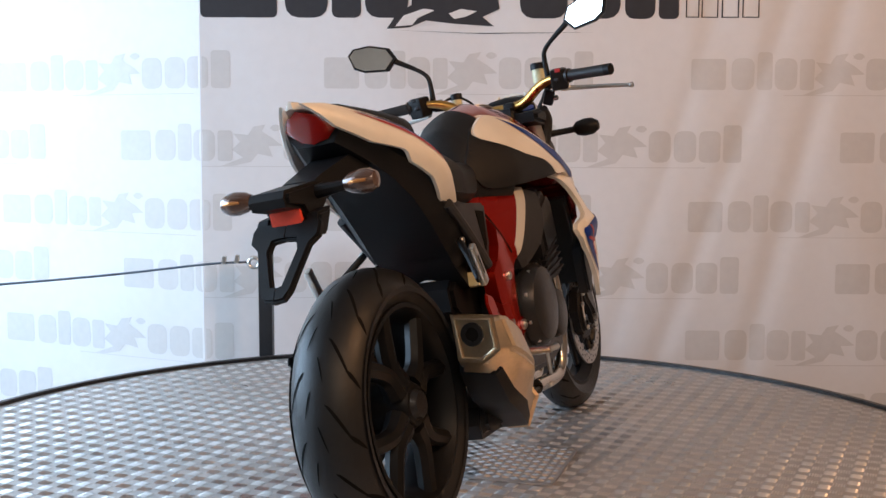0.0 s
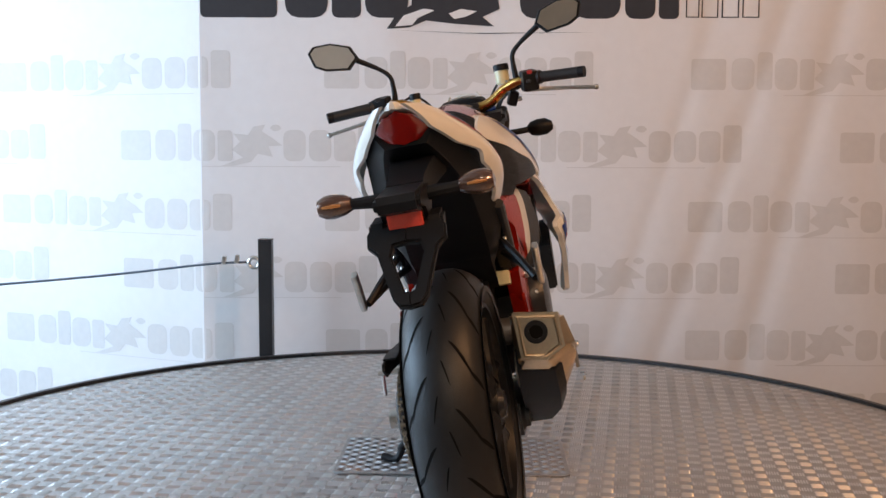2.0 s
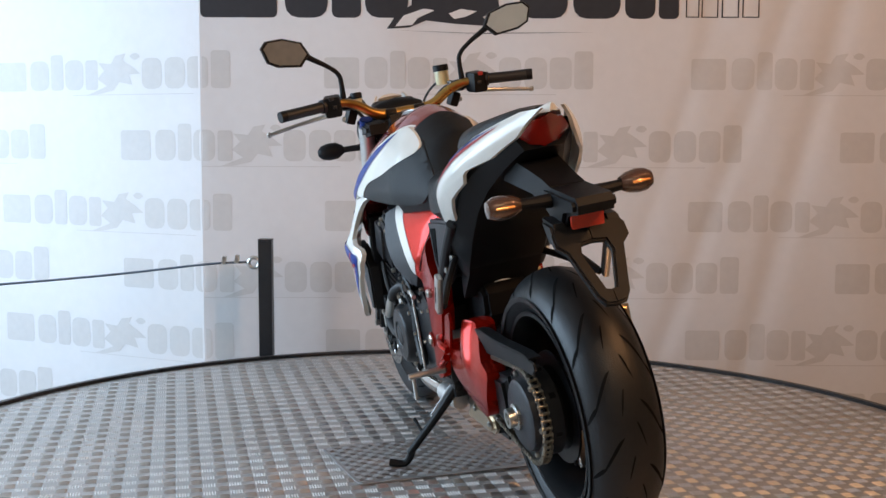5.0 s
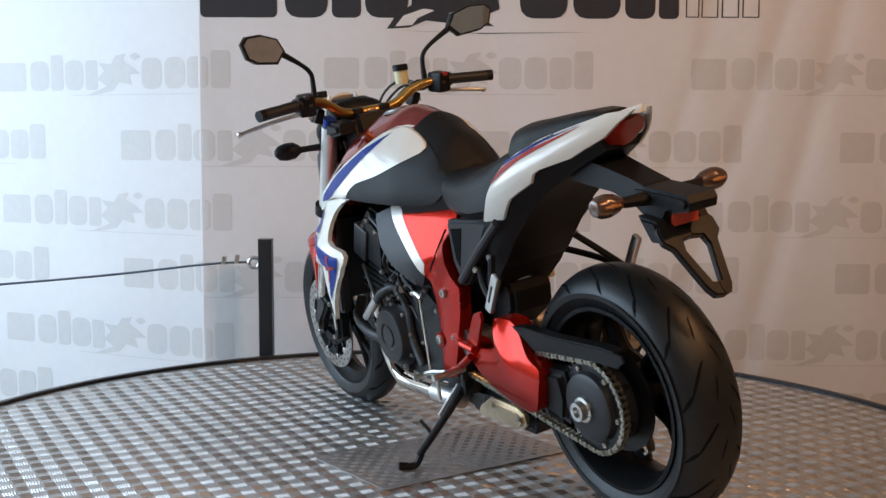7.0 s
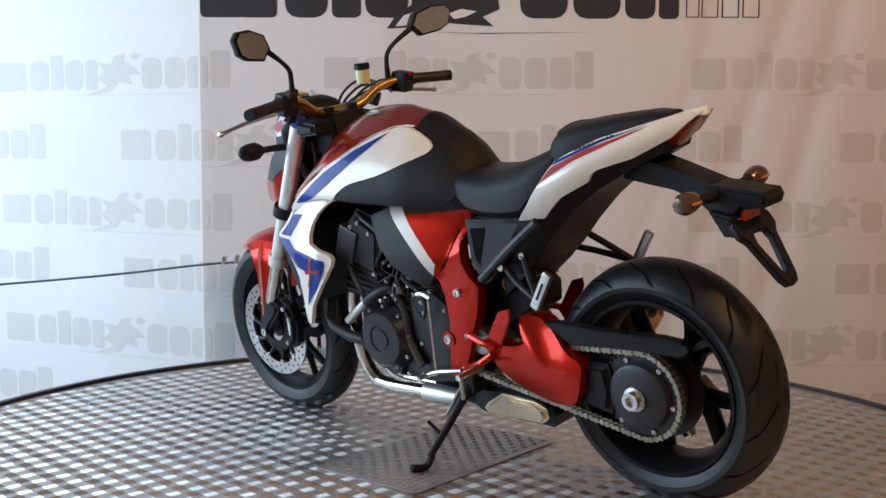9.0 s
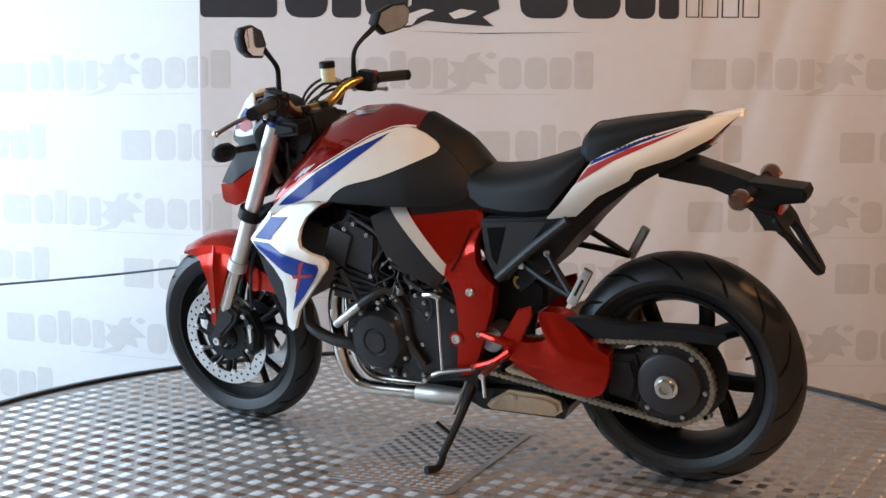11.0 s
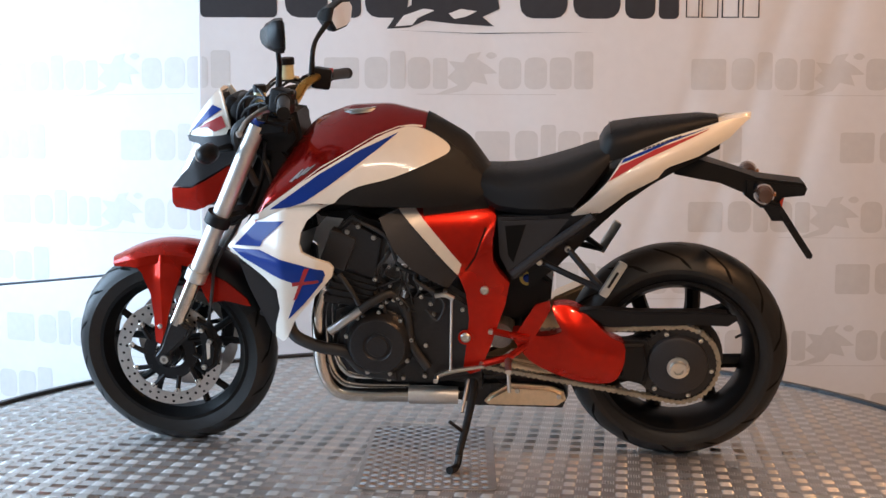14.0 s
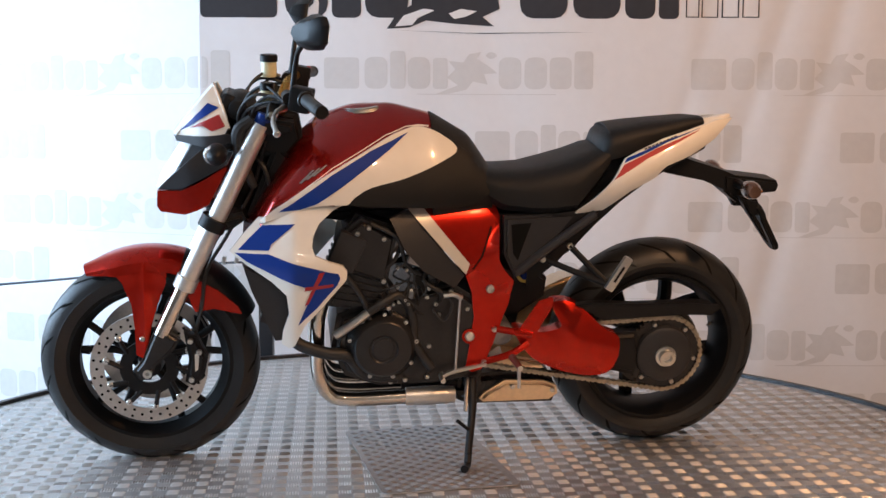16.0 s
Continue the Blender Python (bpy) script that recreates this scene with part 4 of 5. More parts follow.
def frame_side():
    red = ((0.070, 0.734), (0.048, 0.744), (-0.02, 0.750), (-0.10, 0.742), (-0.146, 0.724), (-0.155, 0.700), (-0.147, 0.640), (-0.148, 0.592), (-0.167, 0.558), (-0.192, 0.530), (-0.180, 0.466), (-0.160, 0.41),
           (-0.141, 0.351), (-0.112, 0.280), (-0.085, 0.272), (-0.066, 0.284), (-0.076, 0.36), (-0.084, 0.432), (-0.076, 0.50), (-0.058, 0.550), (0.0, 0.645))
    strip = ((0.100, 0.733), (0.060, 0.736), (-0.066, 0.586), (-0.057, 0.556))
    pad = ((0.150, 0.712), (0.102, 0.730), (-0.054, 0.553), (-0.030, 0.520), (0.06, 0.575), (0.11, 0.63))
    for s in (1, -1):
        f = part("frame_spar", shell(red, frame_y, 0.035, 0.011, 0, s), "red", bike, "metallic red frame side plate")
        part("stripe", shell(strip, lambda x, z: frame_y(x, z) + 0.0015, 0.03, 0.012, 0, s), "silver_decal", f, "silver stripe")
        part("seam", shell(((-0.126, 0.678), (-0.131, 0.676), (-0.102, 0.600), (-0.078, 0.566), (-0.074, 0.568), (-0.098, 0.602)), lambda x, z: frame_y(x, z) + 0.0012, 0, 0.012, 0, s), "groove", f, "dark panel seam")
        part("spar_cover", shell(pad, lambda x, z: frame_y(x, z) - 0.004, 0.02, 0.03, 0, s), "grey", bike, "dark grey air box cover")
        for x, z, r in ((-0.126, 0.512, 0.012), (-0.074, 0.378, 0.014), (-0.142, 0.395, 0.008), (-0.118, 0.300, 0.009)):
            part("frame_bolt", bolt((x, s * frame_y(x, z), z), r, 0.010, s), "alu", f)
        part("bolt_recess", moved(lathe([(0.013, 0), (0.021, 0), (0.021, 0.003), (0.013, 0.003)], 20), Matrix.Translation((-0.074, s * (frame_y(-0.074, 0.378) + 0.001), 0.378))), "red", f)
        # heel guard and peg carrier
        part("heel_guard", slab([(-0.205, 0.385), (-0.262, 0.475), (-0.300, 0.487), (-0.303, 0.462), (-0.255, 0.372), (-0.232, 0.350)], s * 0.150, s * 0.158, 0.003), "red", bike, "red heel guard")
        part("peg_carrier", join(tube(mirrored([(-0.15, 0.150, 0.395), (-0.20, 0.165, 0.390), (-0.245, 0.160, 0.380)], s), 0.010, 8),
                                 tube(mirrored([(-0.12, 0.150, 0.300), (-0.19, 0.170, 0.330), (-0.235, 0.165, 0.360)], s), 0.010, 8)), "red", bike, "red peg carrier arms")
        peg = part("foot_peg", tube(mirrored([(-0.190, 0.165, 0.322), (-0.193, 0.21, 0.322), (-0.196, 0.262, 0.322)], s), [0.011, 0.009, 0.008], 10), "alu", bike, "ribbed aluminium foot peg")
        part("peg_feeler", tube(mirrored([(-0.195, 0.250, 0.320), (-0.198, 0.252, 0.262)], s), 0.005, 8), "alu", peg)
    # pillion pegs
    for s in (1, -1):
        h = part("pillion_bracket", join(tube(mirrored([(-0.271, 0.120, 0.587), (-0.35, 0.165, 0.562), (-0.440, 0.200, 0.533)], s), 0.009, 8),
                                         tube(mirrored([(-0.345, 0.128, 0.624), (-0.39, 0.165, 0.580), (-0.440, 0.200, 0.533)], s), 0.009, 8)), "black", bike, "black pillion peg bracket")
        part("pillion_peg", moved(box(0.026, 0.016, 0.105, (0, 0, 0.045), bevel=0.006), Matrix.Translation((-0.440, s * 0.212, 0.528)) @ pose(0, 0, 0, 0, -30, 0)), "alu", h, "folded aluminium pillion peg")
        part("peg_slot", moved(box(0.008, 0.017, 0.05, (0, 0, 0.045), bevel=0.003), Matrix.Translation((-0.440, s * 0.2127, 0.528)) @ pose(0, 0, 0, 0, -30, 0)), "black", h)
        for x, z in ((-0.271, 0.587), (-0.345, 0.624), (-0.440, 0.533)):
            part("bracket_bolt", bolt((x, s * (0.132 if x > -0.4 else 0.208), z), 0.009, 0.008, s), "alu", h)


frame_side()


def swingarm():
    body = ((-0.200, 0.395), (-0.225, 0.340), (-0.265, 0.300), (-0.34, 0.264), (-0.423, 0.248), (-0.474, 0.260), (-0.496, 0.300), (-0.502, 0.345), (-0.494, 0.366), (-0.455, 0.386), (-0.408, 0.430), (-0.365, 0.456),
            (-0.318, 0.462), (-0.306, 0.456), (-0.318, 0.425), (-0.330, 0.396), (-0.275, 0.384))
    def arm_y(x, z):
        d = z - (0.352 + (x + 0.25) * 0.20)
        fold = -0.823 * (x + 0.309) + 0.568 * (z - 0.455)
        return 0.154 - 2.7 * d * d - 0.10 * soft(-0.46 - x, 0.02) + 0.009 * math.exp(-(fold / 0.020) ** 2) * min(1.0, max(0.0, (z - 0.33) / 0.05))
    a = part("swingarm", shell(body, arm_y, 0.048, 0.012, 4), "red", bike, "single-sided metallic red swingarm")
    part("pivot", moved(lathe([(0, -0.13), (0.035, -0.13), (0.035, 0.13), (0, 0.13)], 24, closed=False), Matrix.Translation((-0.165, 0, 0.375))), "cast", a)
    part("hub_carrier", slab([(-0.485, 0.350), (-0.49, 0.262), (-0.56, 0.225), (-0.66, 0.205), (-0.74, 0.26), (-0.73, 0.35), (-0.66, 0.397), (-0.56, 0.375)], 0.050, 0.088, 0.012), "black", a, "black hub carrier")
    part("arm_end", slab([(-0.478, 0.362), (-0.484, 0.252), (-0.56, 0.235), (-0.575, 0.30), (-0.56, 0.365)], 0.06, 0.126, 0.015, 3), "black", a)
    g = part("chain_guard", slab([(-0.375, 0.448), (-0.43, 0.452), (-0.54, 0.446), (-0.72, 0.450), (-0.790, 0.444), (-0.796, 0.430), (-0.770, 0.412), (-0.70, 0.414), (-0.55, 0.408), (-0.455, 0.402), (-0.42, 0.425)], 0.114, 0.120, 0.002),
             "black", bike, "black plastic chain guard")
    part("guard_top", slab([(-0.375, 0.449), (-0.43, 0.455), (-0.54, 0.450), (-0.72, 0.454), (-0.768, 0.450), (-0.768, 0.446), (-0.72, 0.449), (-0.54, 0.445), (-0.43, 0.450)], 0.092, 0.121, 0.001), "black", g)
    part("linkage_cover", slab([(-0.12, 0.57), (-0.24, 0.565), (-0.305, 0.51), (-0.30, 0.455), (-0.22, 0.40), (-0.12, 0.38)], -0.07, 0.06, 0.012), "black", bike)
    sh = part("shock_absorber", tube([(-0.255, 0.0, 0.575), (-0.205, 0.0, 0.33)], 0.022, 16), "black", bike, "rear shock absorber with yellow spring")
    coil = [(-0.25 + 0.015 * k / 20 + 0.034 * math.cos(k * 0.95), 0.034 * math.sin(k * 0.95), 0.555 - 0.065 * k / 20) for k in range(21)]
    part("spring", tube(coil, 0.006, 6, 3), "yellow", sh)
    part("shock_collar", moved(lathe([(0.02, -0.01), (0.040, -0.01), (0.040, 0.01), (0.02, 0.01)], 24, "Z"), Matrix.Translation((-0.252, 0.0, 0.56)) @ pose(0, 0, 0, 0, 11, 0)), "blue", sh, "blue anodised collar")
    part("shock_reservoir", box(0.034, 0.040, 0.036, (-0.229, -0.103, 0.520), (0, 12, 0), 0.005), "fluid", sh, "cream fluid box")
    part("shock_ring", moved(lathe([(0.02, -0.006), (0.041, -0.006), (0.041, 0.006), (0.02, 0.006)], 24, "Z"), Matrix.Translation((-0.246, 0.0, 0.532)) @ pose(0, 0, 0, 0, 11, 0)), "outline", sh, "white spring seat")
    part("adjuster_ring", moved(lathe([(0.012, -0.006), (0.021, -0.006), (0.021, 0.006), (0.012, 0.006)], 20), Matrix.Translation((-0.236, 0.070, 0.524))), "yellow", sh, "yellow adjuster ring")
    part("adjuster_knob", disc(0.011, 0.020, (-0.236, 0.074, 0.524), 0.003, 16), "blue", sh, "blue adjuster knob")
    cal = part("rear_caliper", slab([(-0.676, 0.238), (-0.700, 0.246), (-0.716, 0.215), (-0.722, 0.176), (-0.708, 0.166), (-0.690, 0.196)], -0.004, 0.030, 0.006, 3), "alu", bike, "bare aluminium rear brake caliper")
    for x, z in ((-0.699, 0.232), (-0.711, 0.182)):
        part("caliper_bolt", bolt((x, 0.030, z), 0.006, 0.007), "black", cal)


swingarm()


def engine():
    e = part("crankcase", slab([(0.285, 0.44), (0.300, 0.34), (0.262, 0.262), (0.17, 0.232), (0.02, 0.235), (-0.11, 0.255), (-0.135, 0.34), (-0.125, 0.46), (-0.03, 0.52), (0.12, 0.50)], -0.150, 0.150, 0.02, 3), "engine", bike,
             "dark painted four-cylinder engine")
    cyl = part("cylinder_block", slab([(0.315, 0.47), (0.27, 0.59), (0.16, 0.545), (0.14, 0.45)], -0.165, 0.165, 0.012), "engine", bike)
    part("cylinder_head", slab([(0.280, 0.575), (0.262, 0.685), (0.225, 0.715), (0.13, 0.665), (0.155, 0.53)], -0.178, 0.178, 0.014, 3), "engine", bike)
    part("cam_cover", slab([(0.270, 0.672), (0.238, 0.722), (0.14, 0.690), (0.135, 0.655)], -0.160, 0.160, 0.012), "black", bike)
    for k in range(5):
        f = 0.15 + 0.16 * k
        part("cooling_fin", slab([(0.318 - 0.045 * f, 0.475 + 0.12 * f), (0.316 - 0.045 * f, 0.480 + 0.12 * f), (0.148 + 0.02 * f, 0.458 + 0.10 * f), (0.148 + 0.02 * f, 0.453 + 0.10 * f)], -0.172, 0.172, 0.001), "engine", cyl)
    part("coil_cover", box(0.075, 0.045, 0.10, (0.262, 0.165, 0.625), (0, -22, 0), 0.010), "grey", bike)
    part("air_box", slab([(0.36, 0.72), (0.10, 0.735), (-0.12, 0.74), (-0.12, 0.62), (0.05, 0.62), (0.15, 0.67), (0.33, 0.69)], -0.085, 0.085, 0.02), "black", bike)
    for y in (0.06, 0.13, -0.06, -0.13):
        part("throttle_body", tube([(0.15, y, 0.63), (0.07, y, 0.67)], 0.026, 14), "cast", bike)
    # generator cover
    c = (0.163, 0.0, 0.358)
    gen = part("generator_cover", moved(lathe([(0, 0.145), (0.098, 0.145), (0.098, 0.158), (0.088, 0.166), (0.082, 0.184), (0.074, 0.191), (0.040, 0.194), (0.036, 0.190), (0, 0.190)], 48, closed=False), Matrix.Translation(c)),
               "engine", bike, "round dark generator cover")
    part("cover_badge", disc(0.030, 0.004, (c[0], 0.192, c[2]), 0.002, 32), "engine", gen)
    for k in range(9):
        a = radians(40 * k + 12)
        part("cover_bolt", bolt((c[0] + 0.091 * math.cos(a), 0.160, c[2] + 0.091 * math.sin(a)), 0.0065, 0.012), "alu", gen)
    part("sprocket_cover", slab([(0.055, 0.505), (-0.02, 0.520), (-0.075, 0.47), (-0.080, 0.38), (-0.06, 0.30), (0.00, 0.29), (0.045, 0.34), (0.06, 0.42)], 0.110, 0.146, 0.012, 3), "engine", bike, "dark sprocket cover")
    for x, z in ((0.045, 0.49), (-0.02, 0.507), (-0.066, 0.455), (0.012, 0.44), (0.036, 0.35), (0.02, 0.47), (0.09, 0.50), (0.12, 0.48), (0.10, 0.255), (0.04, 0.262), (0.14, 0.25), (0.0, 0.268), (0.205, 0.27)):
        part("case_bolt", bolt((x, 0.148 if z < 0.29 or x > 0.08 else 0.144, z), 0.0065, 0.012), "alu", bike)
    part("starter_motor", tube([(0.045, 0.06, 0.545), (0.045, 0.155, 0.545)], 0.034, 20), "black", bike)
    part("breather_pipe", tube([(0.292, 0.188, 0.398), (0.245, 0.190, 0.432), (0.205, 0.188, 0.462)], 0.0125, 12), "alu", bike, "bright aluminium coolant pipe")
    part("coolant_hose", tube([(0.210, 0.188, 0.458), (0.165, 0.185, 0.488), (0.120, 0.165, 0.50), (0.085, 0.155, 0.44), (0.075, 0.160, 0.36), (0.03, 0.165, 0.29)], 0.0125, 12), "hose", bike, "black rubber coolant hose")
    part("lower_hose", tube([(0.425, 0.13, 0.425), (0.395, 0.165, 0.375), (0.32, 0.172, 0.345), (0.255, 0.165, 0.330), (0.21, 0.15, 0.275), (0.12, 0.15, 0.262)], 0.017, 12), "hose", bike, "black lower radiator hose")
    for i, (pts, r) in enumerate(((((0.20, 0.17, 0.70), (0.13, 0.175, 0.66), (0.10, 0.165, 0.58), (0.04, 0.16, 0.55)), 0.006), (((0.10, 0.165, 0.66), (0.055, 0.17, 0.60), (0.03, 0.16, 0.52)), 0.005),
                                  (((0.26, 0.185, 0.56), (0.22, 0.19, 0.50), (0.20, 0.18, 0.44)), 0.007), (((0.02, 0.17, 0.52), (-0.02, 0.178, 0.48), (0.0, 0.172, 0.43), (0.03, 0.17, 0.46)), 0.004))):
        part("cable", tube(pts, r, 8), "hose", bike)
    part("idle_valve", box(0.04, 0.03, 0.025, (0.082, 0.168, 0.600), (0, -20, 0), 0.006), "cast", bike)
    # right side covers
    cl = part("clutch_cover", moved(lathe([(0, -0.145), (0.112, -0.145), (0.112, -0.165), (0.098, -0.188), (0.070, -0.196), (0.03, -0.198), (0, -0.198)], 48, closed=False), Matrix.Translation((0.045, 0, 0.415))), "engine", bike,
              "large dark clutch cover")
    for k in range(9):
        a = radians(40 * k)
        part("cover_bolt", bolt((0.045 + 0.105 * math.cos(a), -0.162, 0.415 + 0.105 * math.sin(a)), 0.0065, 0.012, -1), "alu", cl)
    part("pulse_cover", moved(lathe([(0, -0.145), (0.070, -0.145), (0.066, -0.172), (0.05, -0.178), (0, -0.178)], 36, closed=False), Matrix.Translation((0.20, 0, 0.37))), "engine", bike)
    # shift linkage
    rng = random.Random(5)
    for k in range(12):
        x0, z0 = 0.03 + 0.14 * rng.random(), 0.50 + 0.18 * rng.random()
        part("cable", tube([(x0, 0.150, z0), (x0 + 0.03 * rng.uniform(-1, 1), 0.172, z0 - 0.03), (x0 + 0.05 * rng.uniform(-1, 1), 0.168, z0 - 0.07), (x0 + 0.05 * rng.uniform(-1, 1), 0.145, z0 - 0.11)],
                           rng.choice((0.003, 0.004, 0.006)), 6, 4), "hose", bike)
        if k % 2:
            part("connector", box(0.022, 0.018, 0.016, (x0, 0.164, z0 - 0.03), (10 * k, 25 * k, 0), 0.003), rng.choice(("cast", "grey", "black")), bike)
        part("clamp_screw", bolt((x0 + 0.01, 0.160, z0 - 0.055), 0.005, 0.016), "alu", bike)
    for x, z in ((0.235, 0.675), (0.205, 0.690), (0.165, 0.660), (0.165, 0.545), (0.150, 0.470)):
        part("head_bolt", bolt((x, 0.172, z), 0.007, 0.012), "alu", bike)
    part("shift_arm", tube([(0.004, 0.178, 0.502), (-0.022, 0.180, 0.505), (-0.046, 0.180, 0.495)], 0.007, 8), "alu", bike)
    part("shift_rod", tube([(-0.040, 0.182, 0.492), (-0.034, 0.180, 0.290)], 0.0036, 8), "alu", bike, "thin aluminium shift rod")
    part("shift_lever", tube([(-0.120, 0.170, 0.300), (-0.034, 0.178, 0.286), (0.004, 0.182, 0.272)], [0.005, 0.007, 0.006], 8), "alu", bike, "aluminium shift lever")
    part("shift_toe", tube([(0.004, 0.172, 0.272), (0.003, 0.215, 0.272)], 0.007, 10), "alu", bike)
    part("brake_lever", tube([(-0.190, -0.165, 0.330), (-0.10, -0.195, 0.305), (0.020, -0.205, 0.300)], [0.008, 0.007, 0.010], 8), "alu", bike, "aluminium rear brake lever")


engine()


def exhaust():
    for y in (0.125, 0.045, -0.045, -0.125):
        part("header_pipe", tube([(0.315, y, 0.500), (0.335, y, 0.430), (0.338, y * 0.97, 0.340), (0.334, y * 0.92, 0.262), (0.308, y * 0.88, 0.205), (0.255, y * 0.86, 0.182), (0.09, y * 0.84, 0.184)], 0.0205, 14, 6), "steel", bike,
             "polished steel header pipe")
    part("collector", tube([(0.092, 0.106, 0.185), (0.02, 0.106, 0.186), (-0.045, 0.100, 0.184)], [0.0255, 0.027, 0.024], 20), "satin", bike, "satin steel pipe sleeve")
    part("pipe_junction", slab([(0.100, 0.205), (0.0, 0.212), (-0.10, 0.205), (-0.10, 0.150), (0.0, 0.158), (0.100, 0.162)], -0.120, 0.080, 0.020, 4), "engine", bike, "dark pipe junction")
    pre = part("exhaust_chamber", slab([(-0.06, 0.215), (-0.10, 0.232), (-0.28, 0.240), (-0.33, 0.220), (-0.350, 0.178), (-0.335, 0.142), (-0.09, 0.142), (-0.06, 0.155)], -0.12, 0.085, 0.018, 3), "engine", bike, "exhaust chamber")
    part("chamber_shield", slab([(-0.118, 0.168), (-0.132, 0.186), (-0.190, 0.222), (-0.300, 0.218), (-0.338, 0.204), (-0.345, 0.178), (-0.320, 0.160), (-0.13, 0.158)], 0.078, 0.106, 0.010, 3), "brushed", pre, "brushed heat shield")
    for x, z in ((-0.211, 0.206), (-0.326, 0.192)):
        part("shield_bolt", bolt((x, 0.106, z), 0.007, 0.006), "alu", pre)
    part("chamber_top", slab([(-0.16, 0.262), (-0.19, 0.285), (-0.29, 0.268), (-0.31, 0.240), (-0.2, 0.232)], -0.02, 0.065, 0.008), "brushed", pre)
    secs = ((-0.490, ((-0.144, 0.455), (-0.230, 0.444), (-0.234, 0.378), (-0.196, 0.356), (-0.148, 0.364))),
            (-0.455, ((-0.126, 0.464), (-0.246, 0.447), (-0.268, 0.366), (-0.205, 0.318), (-0.122, 0.330))),
            (-0.400, ((-0.120, 0.452), (-0.246, 0.435), (-0.268, 0.345), (-0.205, 0.245), (-0.118, 0.255))),
            (-0.300, ((-0.112, 0.405), (-0.228, 0.395), (-0.255, 0.305), (-0.195, 0.190), (-0.112, 0.195))),
            (-0.180, ((-0.090, 0.285), (-0.165, 0.278), (-0.190, 0.220), (-0.160, 0.140), (-0.090, 0.140))),
            (-0.080, ((-0.080, 0.235), (-0.135, 0.235), (-0.160, 0.190), (-0.125, 0.120), (-0.080, 0.120))))
    bm = loft([[(x, y, z) for y, z in ring] for x, ring in secs])
    bmesh.ops.bevel(bm, geom=bm.edges[:], offset=0.009, segments=2, affect="EDGES", clamp_overlap=True)
    m = part("silencer", bm, "brushed", bike, "short brushed metal silencer with angular end cap")
    part("silencer_shroud", loft([[(x, y - 0.004 * (k > 0), z - 0.004) for k, (y, z) in enumerate((ring[4], ring[3], (ring[3][0] - 0.3 * (ring[3][0] - ring[2][0]), ring[3][1] + 0.3 * (ring[2][1] - ring[3][1])), (ring[4][0], ring[4][1] + 0.05)))]
                                  for x, ring in secs[1:5]]), "black", m, "black lower shroud")
    part("outlet", moved(lathe([(0.016, -0.012), (0.027, -0.012), (0.027, 0.02), (0.022, 0.02), (0.021, 0.0), (0.016, 0.0)], 24, "X"), Matrix.Translation((-0.486, -0.183, 0.415))), "engine", m)
    # flat dark disc, coloured like the shade inside the pipe
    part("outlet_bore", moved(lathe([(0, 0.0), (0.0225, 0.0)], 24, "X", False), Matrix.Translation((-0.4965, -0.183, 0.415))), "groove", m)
    cap = [(-0.144, 0.455), (-0.230, 0.444), (-0.234, 0.378), (-0.196, 0.356), (-0.148, 0.364)]
    part("end_cap", tube([(-0.494, y * 0.97 - 0.006, z * 0.985 + 0.006) for y, z in cap], 0.0038, 8, 1, True, True), "brushed", m)
    part("silencer_bolt", bolt((-0.25, -0.262, 0.245), 0.007, 0.006, -1), "alu", m)


exhaust()


